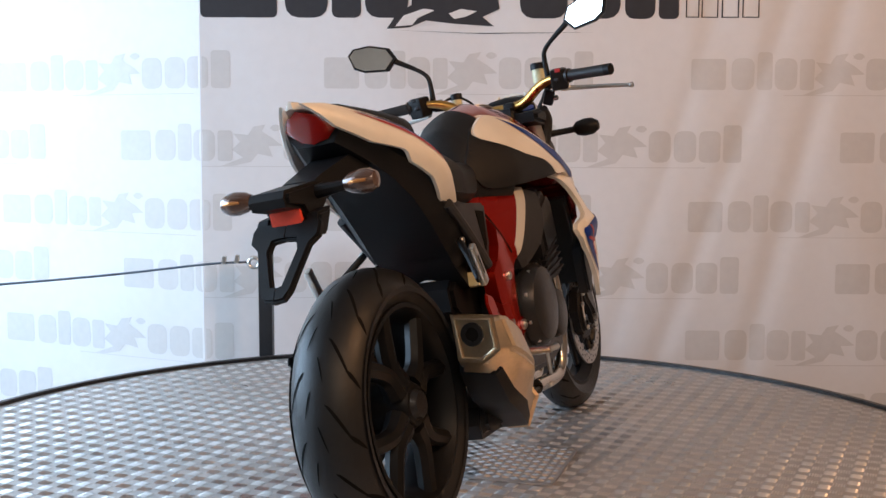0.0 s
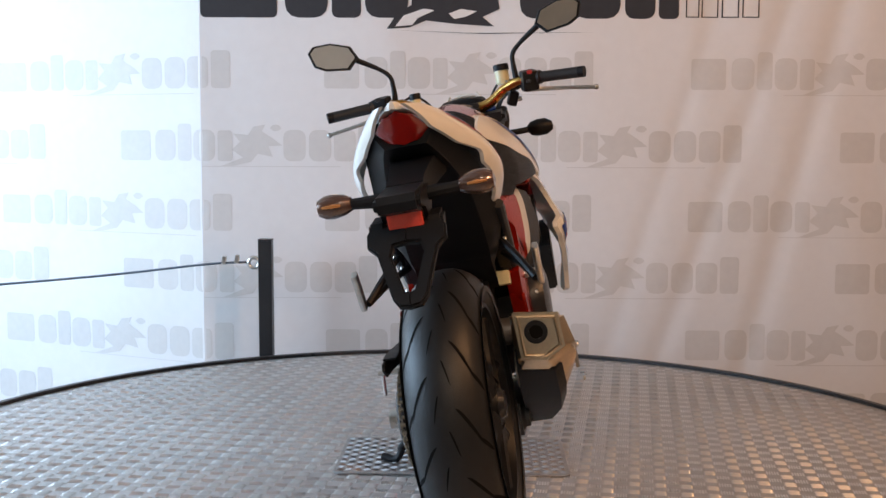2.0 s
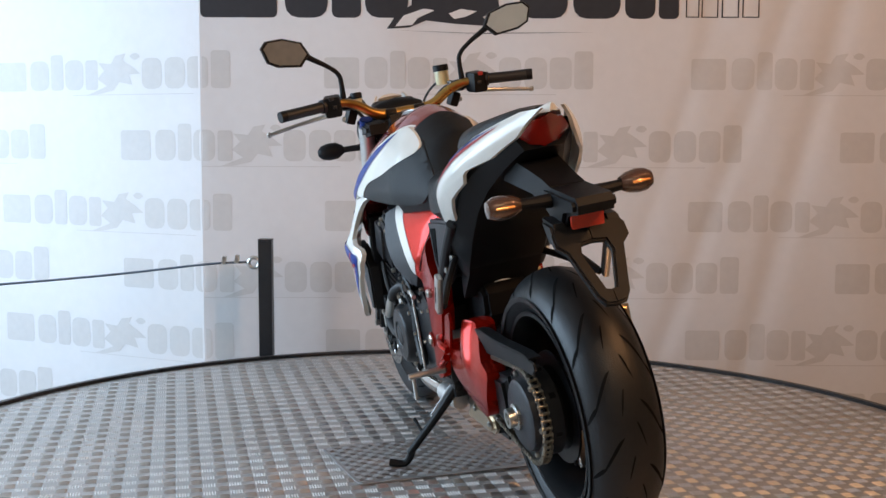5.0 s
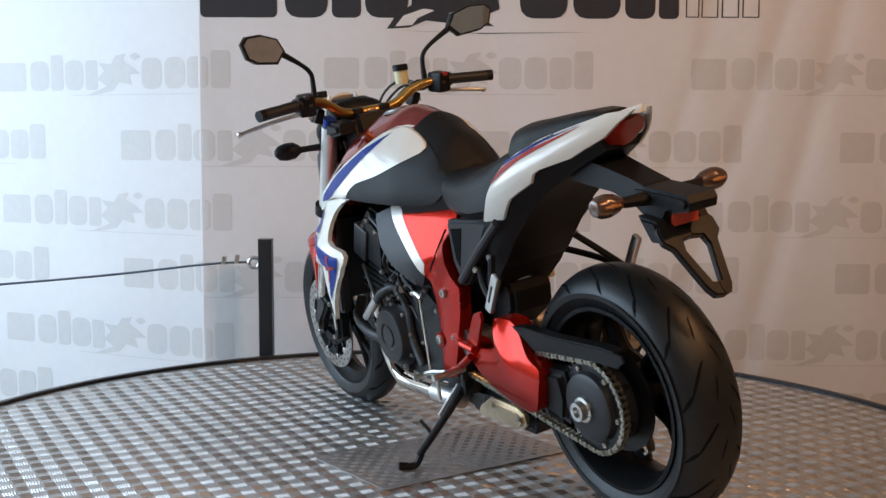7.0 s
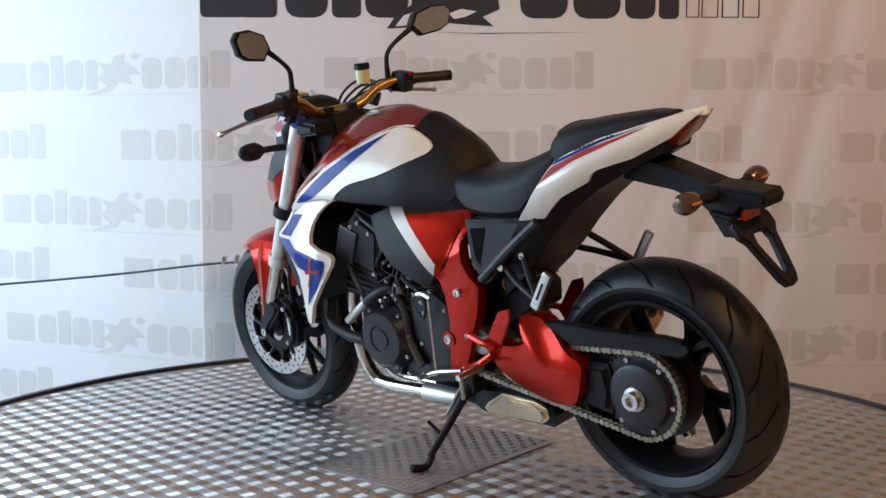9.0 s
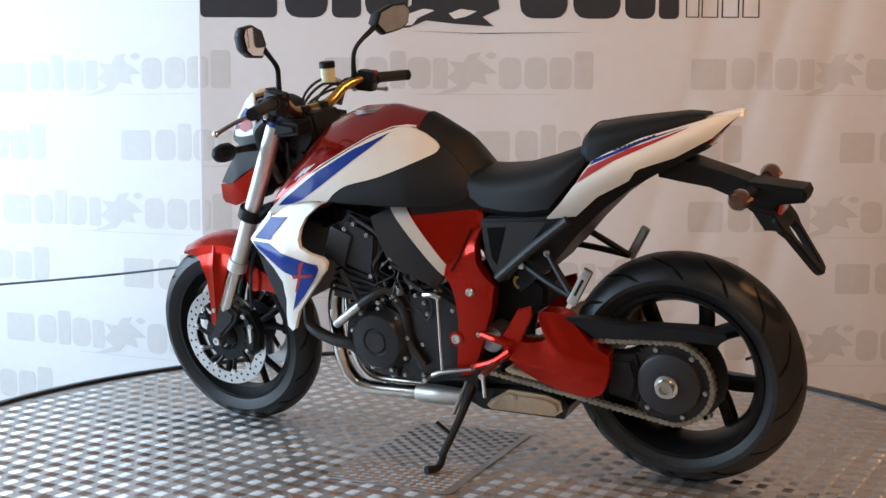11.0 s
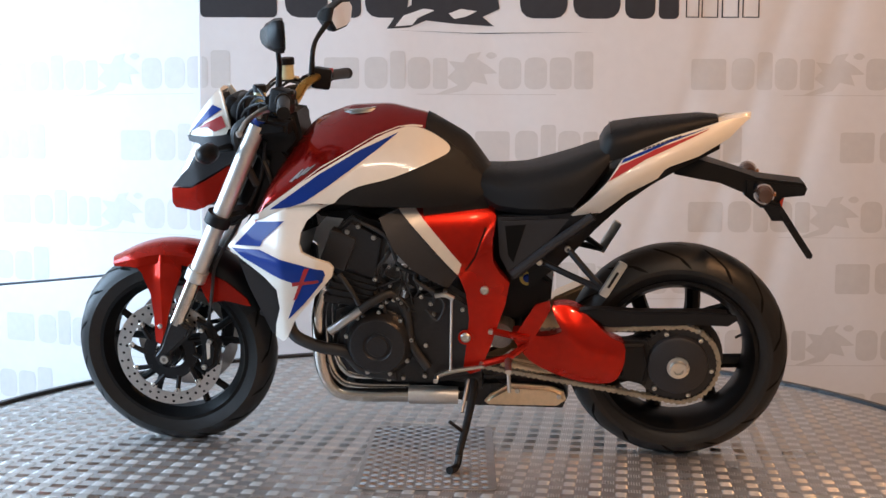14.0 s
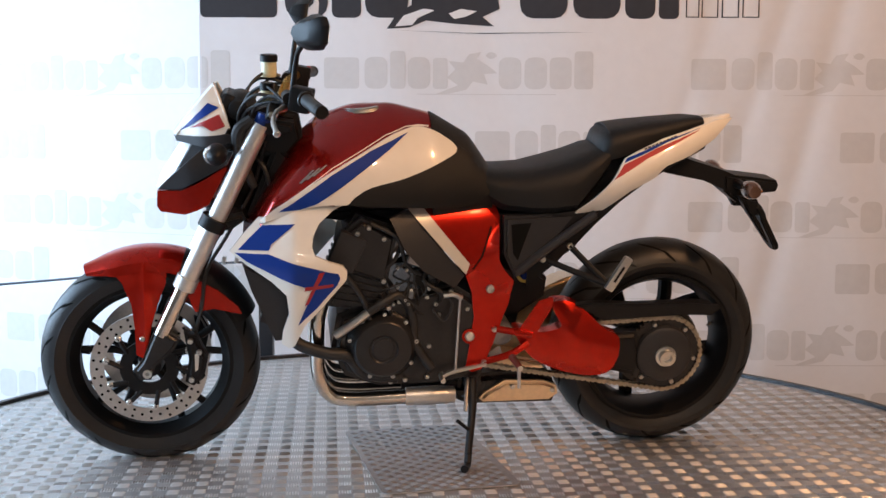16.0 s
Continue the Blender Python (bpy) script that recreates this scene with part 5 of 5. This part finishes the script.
# ---- front end ----
def front():
    for s in (1, -1):
        y = s * 0.102
        f = part("fork_leg", tube([(0.478, y, 0.951), (0.683, y, 0.521)], 0.0245, 24), "satin", bike, "satin aluminium fork leg")
        f.location.y = FRONT_Y
        part("fork_ring", tube([(0.672, y, 0.545), (0.686, y, 0.515)], 0.030, 24), "satin", f)
        part("fork_tube", tube([(0.675, y, 0.540), (0.748, y, 0.385)], 0.0215, 24), "steel", f, "chromed fork tube")
        part("axle_clamp", slab([(0.735, 0.400), (0.760, 0.412), (0.800, 0.318), (0.822, 0.290), (0.808, 0.262), (0.778, 0.262), (0.765, 0.300), (0.715, 0.345), (0.700, 0.375)], s * 0.085, s * 0.122, 0.010, 3), "engine", f,
             "black axle clamp")
        part("fork_cap", tube([(0.467, y, 0.974), (0.478, y, 0.951)], 0.020, 20), "blue", f, "blue adjuster cap")
        part("lower_clamp", tube([(0.598, y, 0.705), (0.612, y, 0.676)], 0.036, 24), "black", f)
        cal = part("brake_caliper", slab([(0.690, 0.395), (0.655, 0.380), (0.628, 0.320), (0.640, 0.262), (0.668, 0.240), (0.690, 0.252), (0.678, 0.315)], s * 0.066, s * 0.118, 0.012, 3), "black", bike, "black radial brake caliper")
        cal.location.y = FRONT_Y
        for x, z in ((0.672, 0.372), (0.672, 0.262), (0.650, 0.340)):
            part("caliper_bolt", bolt((x, s * 0.117, z), 0.008, 0.008, s), "alu", cal)
        part("caliper_mark", slab([(0.662, 0.335), (0.650, 0.335), (0.654, 0.290), (0.662, 0.285)], s * 0.117, s * 0.1195, 0.0005), "silver_decal", cal)
        part("brake_hose", tube(mirrored([(0.660, 0.105, 0.385), (0.640, 0.118, 0.47), (0.625, 0.105, 0.56), (0.565, 0.085, 0.66), (0.50, 0.06, 0.78), (0.47, 0.08, 0.90)], s), 0.005, 8), "hose", bike)
        # mudguard leg
        part("mudguard_leg", shell(((0.880, 0.560), (0.800, 0.578), (0.730, 0.565), (0.734, 0.520), (0.757, 0.465), (0.775, 0.400), (0.784, 0.345), (0.798, 0.322), (0.815, 0.330), (0.817, 0.400), (0.824, 0.465), (0.846, 0.522)),
                                   lambda x, z: 0.084 + 0.10 * max(0.0, 0.50 - z) - 0.28 * max(0.0, z - 0.51) + 0.010 * math.exp(-((x - 0.790) / 0.014) ** 2), 0.010, 0.014, 0, s), "red", bike, "red mudguard side leg").location.y = FRONT_Y
        part("mudguard_bolt", bolt((0.797, s * 0.104, 0.376), 0.007, 0.006, s), "alu", bike).location.y = FRONT_Y
        part("mudguard_rear", shell(((0.690, 0.525), (0.655, 0.530), (0.600, 0.500), (0.548, 0.455), (0.537, 0.432), (0.560, 0.436), (0.610, 0.448), (0.660, 0.440), (0.672, 0.47)), lambda x, z: 0.080 - 0.05 * max(0, z - 0.5), 0.006, 0.02, 0, s), "red", bike,
             "red mudguard tail piece").location.y = FRONT_Y
    ring = []
    for d in range(58, 155, 5):
        w = radians(d)
        lift = 0.302 + 0.010 * math.sin(math.pi * (d - 58) / 104) + (0.004 if d < 63 else 0)
        nose = min(1.0, 0.30 + (d - 58) / 22)
        row = []
        for y, dr in ((0.078, -0.040), (0.074, -0.016), (0.058, 0.000), (0.03, 0.009), (0.0, 0.012), (-0.03, 0.009), (-0.058, 0.0), (-0.074, -0.016), (-0.078, -0.040),
                      (-0.072, -0.040), (-0.066, -0.014), (-0.03, 0.003), (0.0, 0.006), (0.03, 0.003), (0.066, -0.014), (0.072, -0.040)):
            r = lift + dr * (1 if dr > 0 else nose)
            row.append((FX + r * math.cos(w), y * (0.35 + 0.65 * nose), FZ + r * math.sin(w)))
        ring.append(row)
    part("front_mudguard", loft(ring[:11]), "red", bike, "metallic red front mudguard").location.y = FRONT_Y
    part("mudguard_extension", loft([[(x, y * 0.97, z) for x, y, z in row] for row in ring[10:]]), "black", bike, "black rear half of the mudguard").location.y = FRONT_Y
    part("lower_yoke", slab([(0.585, 0.705), (0.632, 0.695), (0.628, 0.665), (0.56, 0.672), (0.52, 0.70), (0.53, 0.72)], -0.13, 0.13, 0.012, 3), "black", bike)
    part("upper_yoke", slab([(0.500, 0.950), (0.470, 0.966), (0.395, 0.955), (0.395, 0.925), (0.49, 0.915)], -0.135, 0.135, 0.010, 3), "black", bike)
    part("steering_head", tube([(0.425, 0, 0.945), (0.555, 0, 0.690)], 0.036, 20), "black", bike)
    part("head_frame", slab([(0.44, 0.90), (0.52, 0.70), (0.44, 0.62), (0.34, 0.66), (0.36, 0.80)], -0.075, 0.075, 0.012), "black", bike)
    part("fork_shroud", slab([(0.535, 0.955), (0.470, 0.985), (0.385, 0.975), (0.37, 0.90), (0.41, 0.85), (0.515, 0.865)], -0.075, 0.075, 0.016, 3), "black", bike, "black plastic cover round the steering head")
    part("wiring_bundle", join(*[tube([(0.50, 0.05 * k, 0.86), (0.47, 0.06 * k + 0.02, 0.82), (0.45, 0.075 * k, 0.74)], 0.006, 8) for k in (-1, -0.3, 0.4, 1)]), "hose", bike)
    for s in (1, -1):
        part("wiring_loom", tube(mirrored([(0.500, 0.125, 0.965), (0.535, 0.120, 0.930), (0.530, 0.105, 0.860), (0.500, 0.090, 0.780)], s), [0.014, 0.018, 0.016, 0.010], 10), "hose", bike, "black taped wiring loom")
        part("hose_union", box(0.030, 0.030, 0.045, (0.448, s * 0.165, 0.990), (20, -15, 10), 0.006), "black", bike)
        part("banjo_bolt", bolt((0.452, s * 0.180, 0.985), 0.008, 0.012, s), "alu", bike)
        for k in range(2):
            part("front_cable", tube(mirrored([(0.405, 0.19 - 0.02 * k, 1.015), (0.47 + 0.02 * k, 0.155, 1.01 + 0.02 * k), (0.525 + 0.012 * k, 0.10, 0.965), (0.515, 0.075, 0.87)], s), 0.0042, 8), "hose", bike)
    # headlight
    rings = []
    for z, x0, x1, w in ((0.712, 0.640, 0.736, 0.052), (0.740, 0.628, 0.746, 0.070), (0.780, 0.605, 0.738, 0.086), (0.840, 0.580, 0.704, 0.088), (0.885, 0.560, 0.676, 0.084), (0.912, 0.560, 0.664, 0.070)):
        rings.append([(x0, w * 0.8, z), ((x0 + x1) / 2, w, z), (x1 - 0.018, w * 0.78, z), (x1, 0, z), (x1 - 0.018, -w * 0.78, z), ((x0 + x1) / 2, -w, z), (x0, -w * 0.8, z)])
    h = part("headlight_body", loft(rings), "grey", bike, "dark headlight housing")
    lens = []
    for z, x1, w in ((0.762, 0.757, 0.052), (0.800, 0.744, 0.066), (0.842, 0.719, 0.070), (0.886, 0.690, 0.064)):
        lens.append([(x1 - 0.070, w * 1.22, z), (x1 - 0.022, w * 0.72, z), (x1, 0, z), (x1 - 0.022, -w * 0.72, z), (x1 - 0.070, -w * 1.22, z), (x1 - 0.080, 0, z)])
    part("headlight_lens", loft(lens), "clear", h, "clear faceted headlight lens")
    for s in (1, -1):
        part("headlight_cheek", shell(((0.750, 0.764), (0.752, 0.722), (0.742, 0.709), (0.679, 0.706), (0.648, 0.718), (0.616, 0.735), (0.567, 0.830), (0.573, 0.834), (0.62, 0.804), (0.686, 0.769)),
                                      lambda x, z: 0.100 - 0.42 * max(0, x - 0.66) - 0.15 * max(0, 0.72 - z), 0.050, 0.025, 0, s), "red", bike, "red headlight cheek")
        part("headlight_side", shell(((0.748, 0.768), (0.688, 0.773), (0.622, 0.809), (0.566, 0.840), (0.545, 0.886), (0.629, 0.880), (0.662, 0.852), (0.712, 0.806)),
                                     lambda x, z: 0.097 - 0.42 * max(0, x - 0.66) - 0.10 * max(0, z - 0.82), 0.030, 0.02, 0, s), "grey", h, "dark grey headlight side shell")
        vis = ((0.702, 0.908), (0.690, 0.928), (0.652, 0.980), (0.604, 1.034), (0.594, 1.036), (0.580, 0.990), (0.562, 0.938), (0.570, 0.922), (0.61, 0.914), (0.65, 0.908))

        def vy(x, z):
            return max(0.006, 0.104 - 0.60 * max(0, x - 0.62) - 0.55 * max(0, z - 0.94) - 0.2 * max(0, x - 0.58))
        v = part("visor", shell(vis, vy, 0.006, 0.02, 0, s), "white", bike, "white flyscreen with blue and red flashes")
        part("stripe", shell(((0.688, 0.920), (0.614, 0.996), (0.586, 0.986), (0.640, 0.951), (0.657, 0.938)), lambda x, z: vy(x, z) + 0.002, 0, 0.02, 0, s), "blue", v, "blue flash")
        part("stripe", shell(((0.661, 0.931), (0.636, 0.946), (0.585, 0.970), (0.569, 0.942), (0.603, 0.928), (0.626, 0.940)), lambda x, z: vy(x, z) + 0.002, 0, 0.02, 0, s), "decal_red", v, "red flash")
        part("visor_edge", tube(mirrored([(0.598, vy(0.598, 1.036) - 0.004, 1.036), (0.578, vy(0.578, 0.990) - 0.003, 0.990), (0.560, vy(0.560, 0.938) - 0.003, 0.936)], s), 0.004, 8), "white", v)
        part("visor_trim", shell(((0.704, 0.907), (0.65, 0.910), (0.562, 0.922), (0.520, 0.905), (0.540, 0.888), (0.63, 0.886), (0.698, 0.892)), lambda x, z: vy(x, z) + 0.004, 0.012, 0.03, 0, s), "grey", v, "dark grey lower lip")
        fi = part("front_indicator", moved(lathe([(0, -0.045), (0.014, -0.042), (0.026, -0.022), (0.027, 0.004), (0.022, 0.026), (0.010, 0.038), (0, 0.040)], 20, closed=False),
                                           Matrix.Translation((0.586, s * 0.224, 0.891)) @ pose(0, 0, 0, 0, 0, 0)), "black", bike, "dark front indicator")
        part("indicator_stem", tube(mirrored([(0.555, 0.10, 0.888), (0.575, 0.15, 0.889), (0.585, 0.190, 0.890)], s), [0.012, 0.010, 0.010], 10), "black", fi)
        part("indicator_lens", moved(lathe([(0, -0.02), (0.022, -0.018), (0.0245, 0.0), (0.020, 0.016), (0, 0.02)], 16, closed=False), Matrix.Translation((0.594, s * 0.228, 0.891))), "clear", fi)
    # top of the flyscreen and instruments
    top = []
    for x, z, w in ((0.702, 0.909, 0.036), (0.684, 0.934, 0.046), (0.644, 0.984, 0.050), (0.598, 1.034, 0.038)):
        top.append([(x, w, z - 0.006), (x + 0.004, w * 0.5, z + 0.003), (x + 0.006, 0, z + 0.005), (x + 0.004, -w * 0.5, z + 0.003), (x, -w, z - 0.006), (x - 0.004, 0, z - 0.003)])
    part("visor_top", loft(top), "white", bike)
    part("visor_back", slab([(0.600, 1.020), (0.575, 0.945), (0.60, 0.90), (0.66, 0.90), (0.69, 0.915), (0.65, 0.965)], -0.050, 0.050, 0.012), "black", bike)
    ins = part("instrument_housing", moved(box(0.055, 0.150, 0.098, bevel=0.026, seg=3), Matrix.Translation((0.572, 0, 0.972)) @ pose(0, 0, 0, 0, -28, 0)), "black", bike, "black instrument pod")
    part("dial", moved(lathe([(0, -0.004), (0.034, -0.004), (0.036, 0), (0, 0)], 32, "X", False), Matrix.Translation((0.5415, 0, 0.981)) @ pose(0, 0, 0, 0, -28, 0)), "dial", ins)
    part("instrument_shroud", moved(lathe([(0, -0.092), (0.026, -0.082), (0.040, -0.050), (0.046, 0.0), (0.040, 0.050), (0.026, 0.082), (0, 0.092)], 24, closed=False), Matrix.Translation((0.535, 0, 0.978)) @ pose(0, 0, 0, 0, -20, 0)), "black", bike,
         "rounded black instrument shroud")
    # ignition lock and bar mounts
    part("ignition_lock", disc(0.018, 0.03, (0, 0, 0), 0.004, 20), "cast", bike).matrix_local = pose(0.418, 0, 0.968, 90, 0, 0)


front()


def handlebar():
    half = [(0.432, 0.0, 0.978), (0.432, 0.060, 0.979), (0.425, 0.100, 0.990), (0.410, 0.150, 1.022), (0.385, 0.205, 1.036), (0.360, 0.30, 1.032), (0.338, 0.375, 1.026)]
    bar = part("handlebar", tube([(x, -y, z) for x, y, z in half[:0:-1]] + half, [0.0115, 0.0115, 0.012, 0.014, 0.0155, 0.016, 0.016, 0.016, 0.0155, 0.014, 0.012, 0.0115, 0.0115], 14, 6), "gold", bike, "gold anodised tapered handlebar")
    for s in (1, -1):
        part("bar_clamp", box(0.045, 0.035, 0.045, (0.432, s * 0.045, 0.972), bevel=0.008), "black", bar)
        g = part("grip", tube(mirrored([(0.366, 0.262, 1.033), (0.352, 0.320, 1.029), (0.338, 0.378, 1.025)], s), [0.0165, 0.016, 0.0165], 16), "hose", bike, "black rubber grip")
        part("bar_end", tube(mirrored([(0.339, 0.374, 1.0255), (0.333, 0.392, 1.0235)], s), 0.0165, 16), "black", g)
        part("grip_flange", tube(mirrored([(0.369, 0.254, 1.0335), (0.366, 0.262, 1.033)], s), 0.021, 16), "hose", g)
        sw = part("switch_block", box(0.056, 0.050, 0.062, (0.378, s * 0.226, 1.030), (0, -10, -14 * s), 0.010), "black", bike, "black switch block")
        part("switch", box(0.012, 0.016, 0.012, (0.350, s * 0.232, 1.052), bevel=0.003), "decal_red" if s < 0 else "grey", sw)
        part("switch", box(0.010, 0.014, 0.010, (0.350, s * 0.225, 1.026), bevel=0.003), "grey", sw)
        m = part("master_cylinder", tube(mirrored([(0.412, 0.165, 1.030), (0.408, 0.225, 1.030)], s), 0.016, 12), "black", bike)
        lev = part("lever", tube(mirrored([(0.418, 0.215, 1.008), (0.438, 0.255, 1.002), (0.446, 0.330, 0.992), (0.438, 0.412, 0.979)], s), [0.010, 0.007, 0.006, 0.006], 10), "alu", bike, "bright aluminium control lever")
        part("lever_ball", moved(lathe([(0, -0.009), (0.007, -0.006), (0.009, 0), (0.007, 0.006), (0, 0.009)], 12, closed=False), Matrix.Translation((0.437, s * 0.419, 0.978))), "alu", lev)
        part("control_cable", tube(mirrored([(0.420, 0.205, 1.02), (0.47, 0.14, 1.05), (0.52, 0.09, 1.00), (0.50, 0.06, 0.90)], s), 0.004, 8), "hose", bike)
        part("control_cable", tube(mirrored([(0.400, 0.215, 1.01), (0.455, 0.17, 1.03), (0.50, 0.12, 0.98), (0.49, 0.08, 0.88)], s), 0.004, 8), "hose", bike)
        # mirror
        st = part("mirror_stem", tube(mirrored([(0.398, 0.188, 1.035), (0.394, 0.186, 1.085), (0.390, 0.190, 1.118), (0.384, 0.218, 1.146), (0.364, 0.282, 1.186)], s), [0.010, 0.0075, 0.007, 0.0065, 0.009], 10), "black", bike,
                  "black mirror stem")
        shape = ((0.272, 1.190), (0.290, 1.226), (0.345, 1.244), (0.395, 1.242), (0.412, 1.224), (0.400, 1.182), (0.370, 1.166), (0.302, 1.158))
        cy, cz = 0.340, 1.203
        rings = [[(0.336 + -0.26 * (y - cy), y * s, z) for y, z in shape]]
        for dx, k in ((0.006, 1.04), (0.020, 1.0), (0.042, 0.72), (0.050, 0.45)):
            rings.append([(0.336 + dx + -0.26 * (y - cy), (cy + (y - cy) * k) * s, cz + (z - cz) * k) for y, z in shape])
        hd = part("mirror_head", loft(rings), "black", bike, "angular black mirror housing")
        bm = bmesh.new()
        bm.faces.new([bm.verts.new((0.3335 + -0.26 * (y - cy) , (cy + (y - cy) * 0.90) * s, cz + (z - cz) * 0.88)) for y, z in shape])
        out = bmesh.ops.extrude_face_region(bm, geom=bm.faces[:], use_keep_orig=True)
        for v in out["geom"]:
            if isinstance(v, bmesh.types.BMVert):
                v.co.x += 0.002
        part("mirror_glass", bm, "mirror", hd, "reflecting mirror glass")
    # fluid reservoirs
    for x, y, z, r, h in ((0.460, -0.143, 1.038, 0.0215, 0.042), (0.462, 0.135, 1.010, 0.016, 0.030)):
        c = part("fluid_reservoir", moved(lathe([(0, 0), (r * 0.9, 0), (r, 0.006), (r, h), (0, h)], 24, "Z", False), Matrix.Translation((x, y, z))), "fluid", bike, "translucent yellow fluid reservoir")
        part("reservoir_cap", moved(lathe([(0, h), (r * 1.12, h), (r * 1.12, h + 0.016), (r, h + 0.019), (0, h + 0.019)], 24, "Z", False), Matrix.Translation((x, y, z))), "black", c, "black screw cap")
        part("reservoir_arm", tube([(x, y, z + 0.01), (x - 0.03, y + (0.02 if y > 0 else -0.02), z)], 0.005, 8), "cast", c)


handlebar()


# ---- rear bracket, lamps, stand ----
def rear_bracket():
    arm = part("plate_arm", loft([[(x, w, z1), (x, w * 1.1, z0), (x, -w * 1.1, z0), (x, -w, z1)] for x, w, z0, z1 in
                                  ((-0.62, 0.056, 0.812, 0.872), (-0.68, 0.048, 0.798, 0.850), (-0.74, 0.042, 0.786, 0.832), (-0.79, 0.038, 0.764, 0.816), (-0.83, 0.038, 0.752, 0.802))]), "black", bike, "black number plate arm")
    blk = part("lamp_block", slab([(-0.80, 0.804), (-0.90, 0.792), (-0.958, 0.785), (-0.966, 0.770), (-0.960, 0.752), (-0.905, 0.746), (-0.885, 0.720), (-0.850, 0.718), (-0.805, 0.752)], -0.046, 0.046, 0.008), "black", arm)
    part("plate_lamp", box(0.03, 0.06, 0.014, (-0.945, 0, 0.774), (0, 8, 0), 0.004), "dial", arm)
    part("reflector", moved(box(0.010, 0.070, 0.034, bevel=0.003), Matrix.Translation((-0.903, -0.002, 0.733)) @ pose(0, 0, 0, 0, -8, 0)), "reflex", arm, "red rectangular reflector")
    # open bracket below
    half = ((-0.003, 0.0), (0.070, 0.0), (0.078, -0.012), (0.078, -0.040), (0.060, -0.058), (0.034, -0.158), (0.022, -0.176), (-0.003, -0.180), (-0.003, -0.148), (0.010, -0.144), (0.032, -0.066), (0.026, -0.044), (-0.003, -0.040))
    for s in (1, -1):
        bm = slab([(v * s, w) for v, w in half], -0.009, 0.009, 0.004)
        for v in bm.verts:
            across, deep, down = v.co.x, v.co.y, -v.co.z
            v.co = Vector((-0.893 - 0.558 * down + 0.83 * deep, across, 0.722 - 0.83 * down - 0.558 * deep))
        part("plate_bracket", bm, "black", arm, "black open number plate bracket")
        part("bracket_web", slab([(-0.84, 0.745), (-0.895, 0.735), (-0.915, 0.69), (-0.875, 0.69)], s * 0.040, s * 0.074, 0.006), "black", arm)
    for s in (1, -1):
        ind = part("rear_indicator", moved(lathe([(0, -0.036), (0.014, -0.036), (0.021, -0.022), (0.0255, 0.0), (0.024, 0.018), (0.017, 0.032), (0, 0.036)], 20, closed=False),
                                           Matrix.Translation((-0.838, s * 0.146, 0.781)) @ pose(0, 0, 0, 0 if s > 0 else 180, 0, 0)), "smoke", bike, "smoked clear rear indicator with an amber glint bar")
        # thin amber bar on the lens face, a highlight modelled as a solid
        part("lens_glint", tube([(-0.8625, s * 0.128, 0.781), (-0.8645, s * 0.146, 0.782), (-0.8615, s * 0.166, 0.782)], [0.003, 0.0045, 0.0028], 8), "amber", ind, "amber bar on the lens standing for a glint")
        part("indicator_stem", tube(mirrored([(-0.842, 0.03, 0.776), (-0.842, 0.08, 0.778), (-0.840, 0.115, 0.780)], s), [0.016, 0.013, 0.011], 10), "black", ind)


rear_bracket()


def side_stand():
    st = part("side_stand", tube([(-0.092, 0.115, 0.245), (-0.085, 0.18, 0.175), (-0.062, 0.27, 0.082)], [0.015, 0.011, 0.010], 10, 6), "black", bike, "black steel side stand")
    part("stand_foot", tube([(-0.064, 0.262, 0.085), (-0.058, 0.285, 0.058), (-0.044, 0.325, 0.0655)], [0.010, 0.010, 0.011], 8), "black", st)
    part("stand_spring", tube([(-0.078, 0.125, 0.245), (-0.064, 0.19, 0.172)], 0.0055, 8), "cast", st)
    part("stand_tang", tube([(-0.072, 0.225, 0.13), (-0.035, 0.235, 0.165)], 0.005, 8), "black", st)
    part("stand_mount", box(0.05, 0.06, 0.06, (-0.092, 0.10, 0.245), bevel=0.010), "engine", bike)


side_stand()


# ---- what moves ----
PSI, LEAN, SIDE = 67.3, -10.3, 0.178


def bike_pose(t):
    a = turn(t)
    return pose(0, 0, 0, 0, 0, a) @ Matrix.Translation((SIDE * math.sin(radians(PSI)), -SIDE * math.cos(radians(PSI)), 0)) @ pose(0, 0, 0, 0, 0, PSI) @ pose(0, 0, 0, LEAN)


def motions():
    times = [0.5 * i for i in range(33)]
    walk(table, [(t, pose(0, 0, 0, 0, 0, turn(t))) for t in times])
    walk(bike, [(t, bike_pose(t)) for t in times])
    walk(mat_plate, [(t, pose(0, 0, 0, 0, 0, turn(t))) for t in times])


motions()
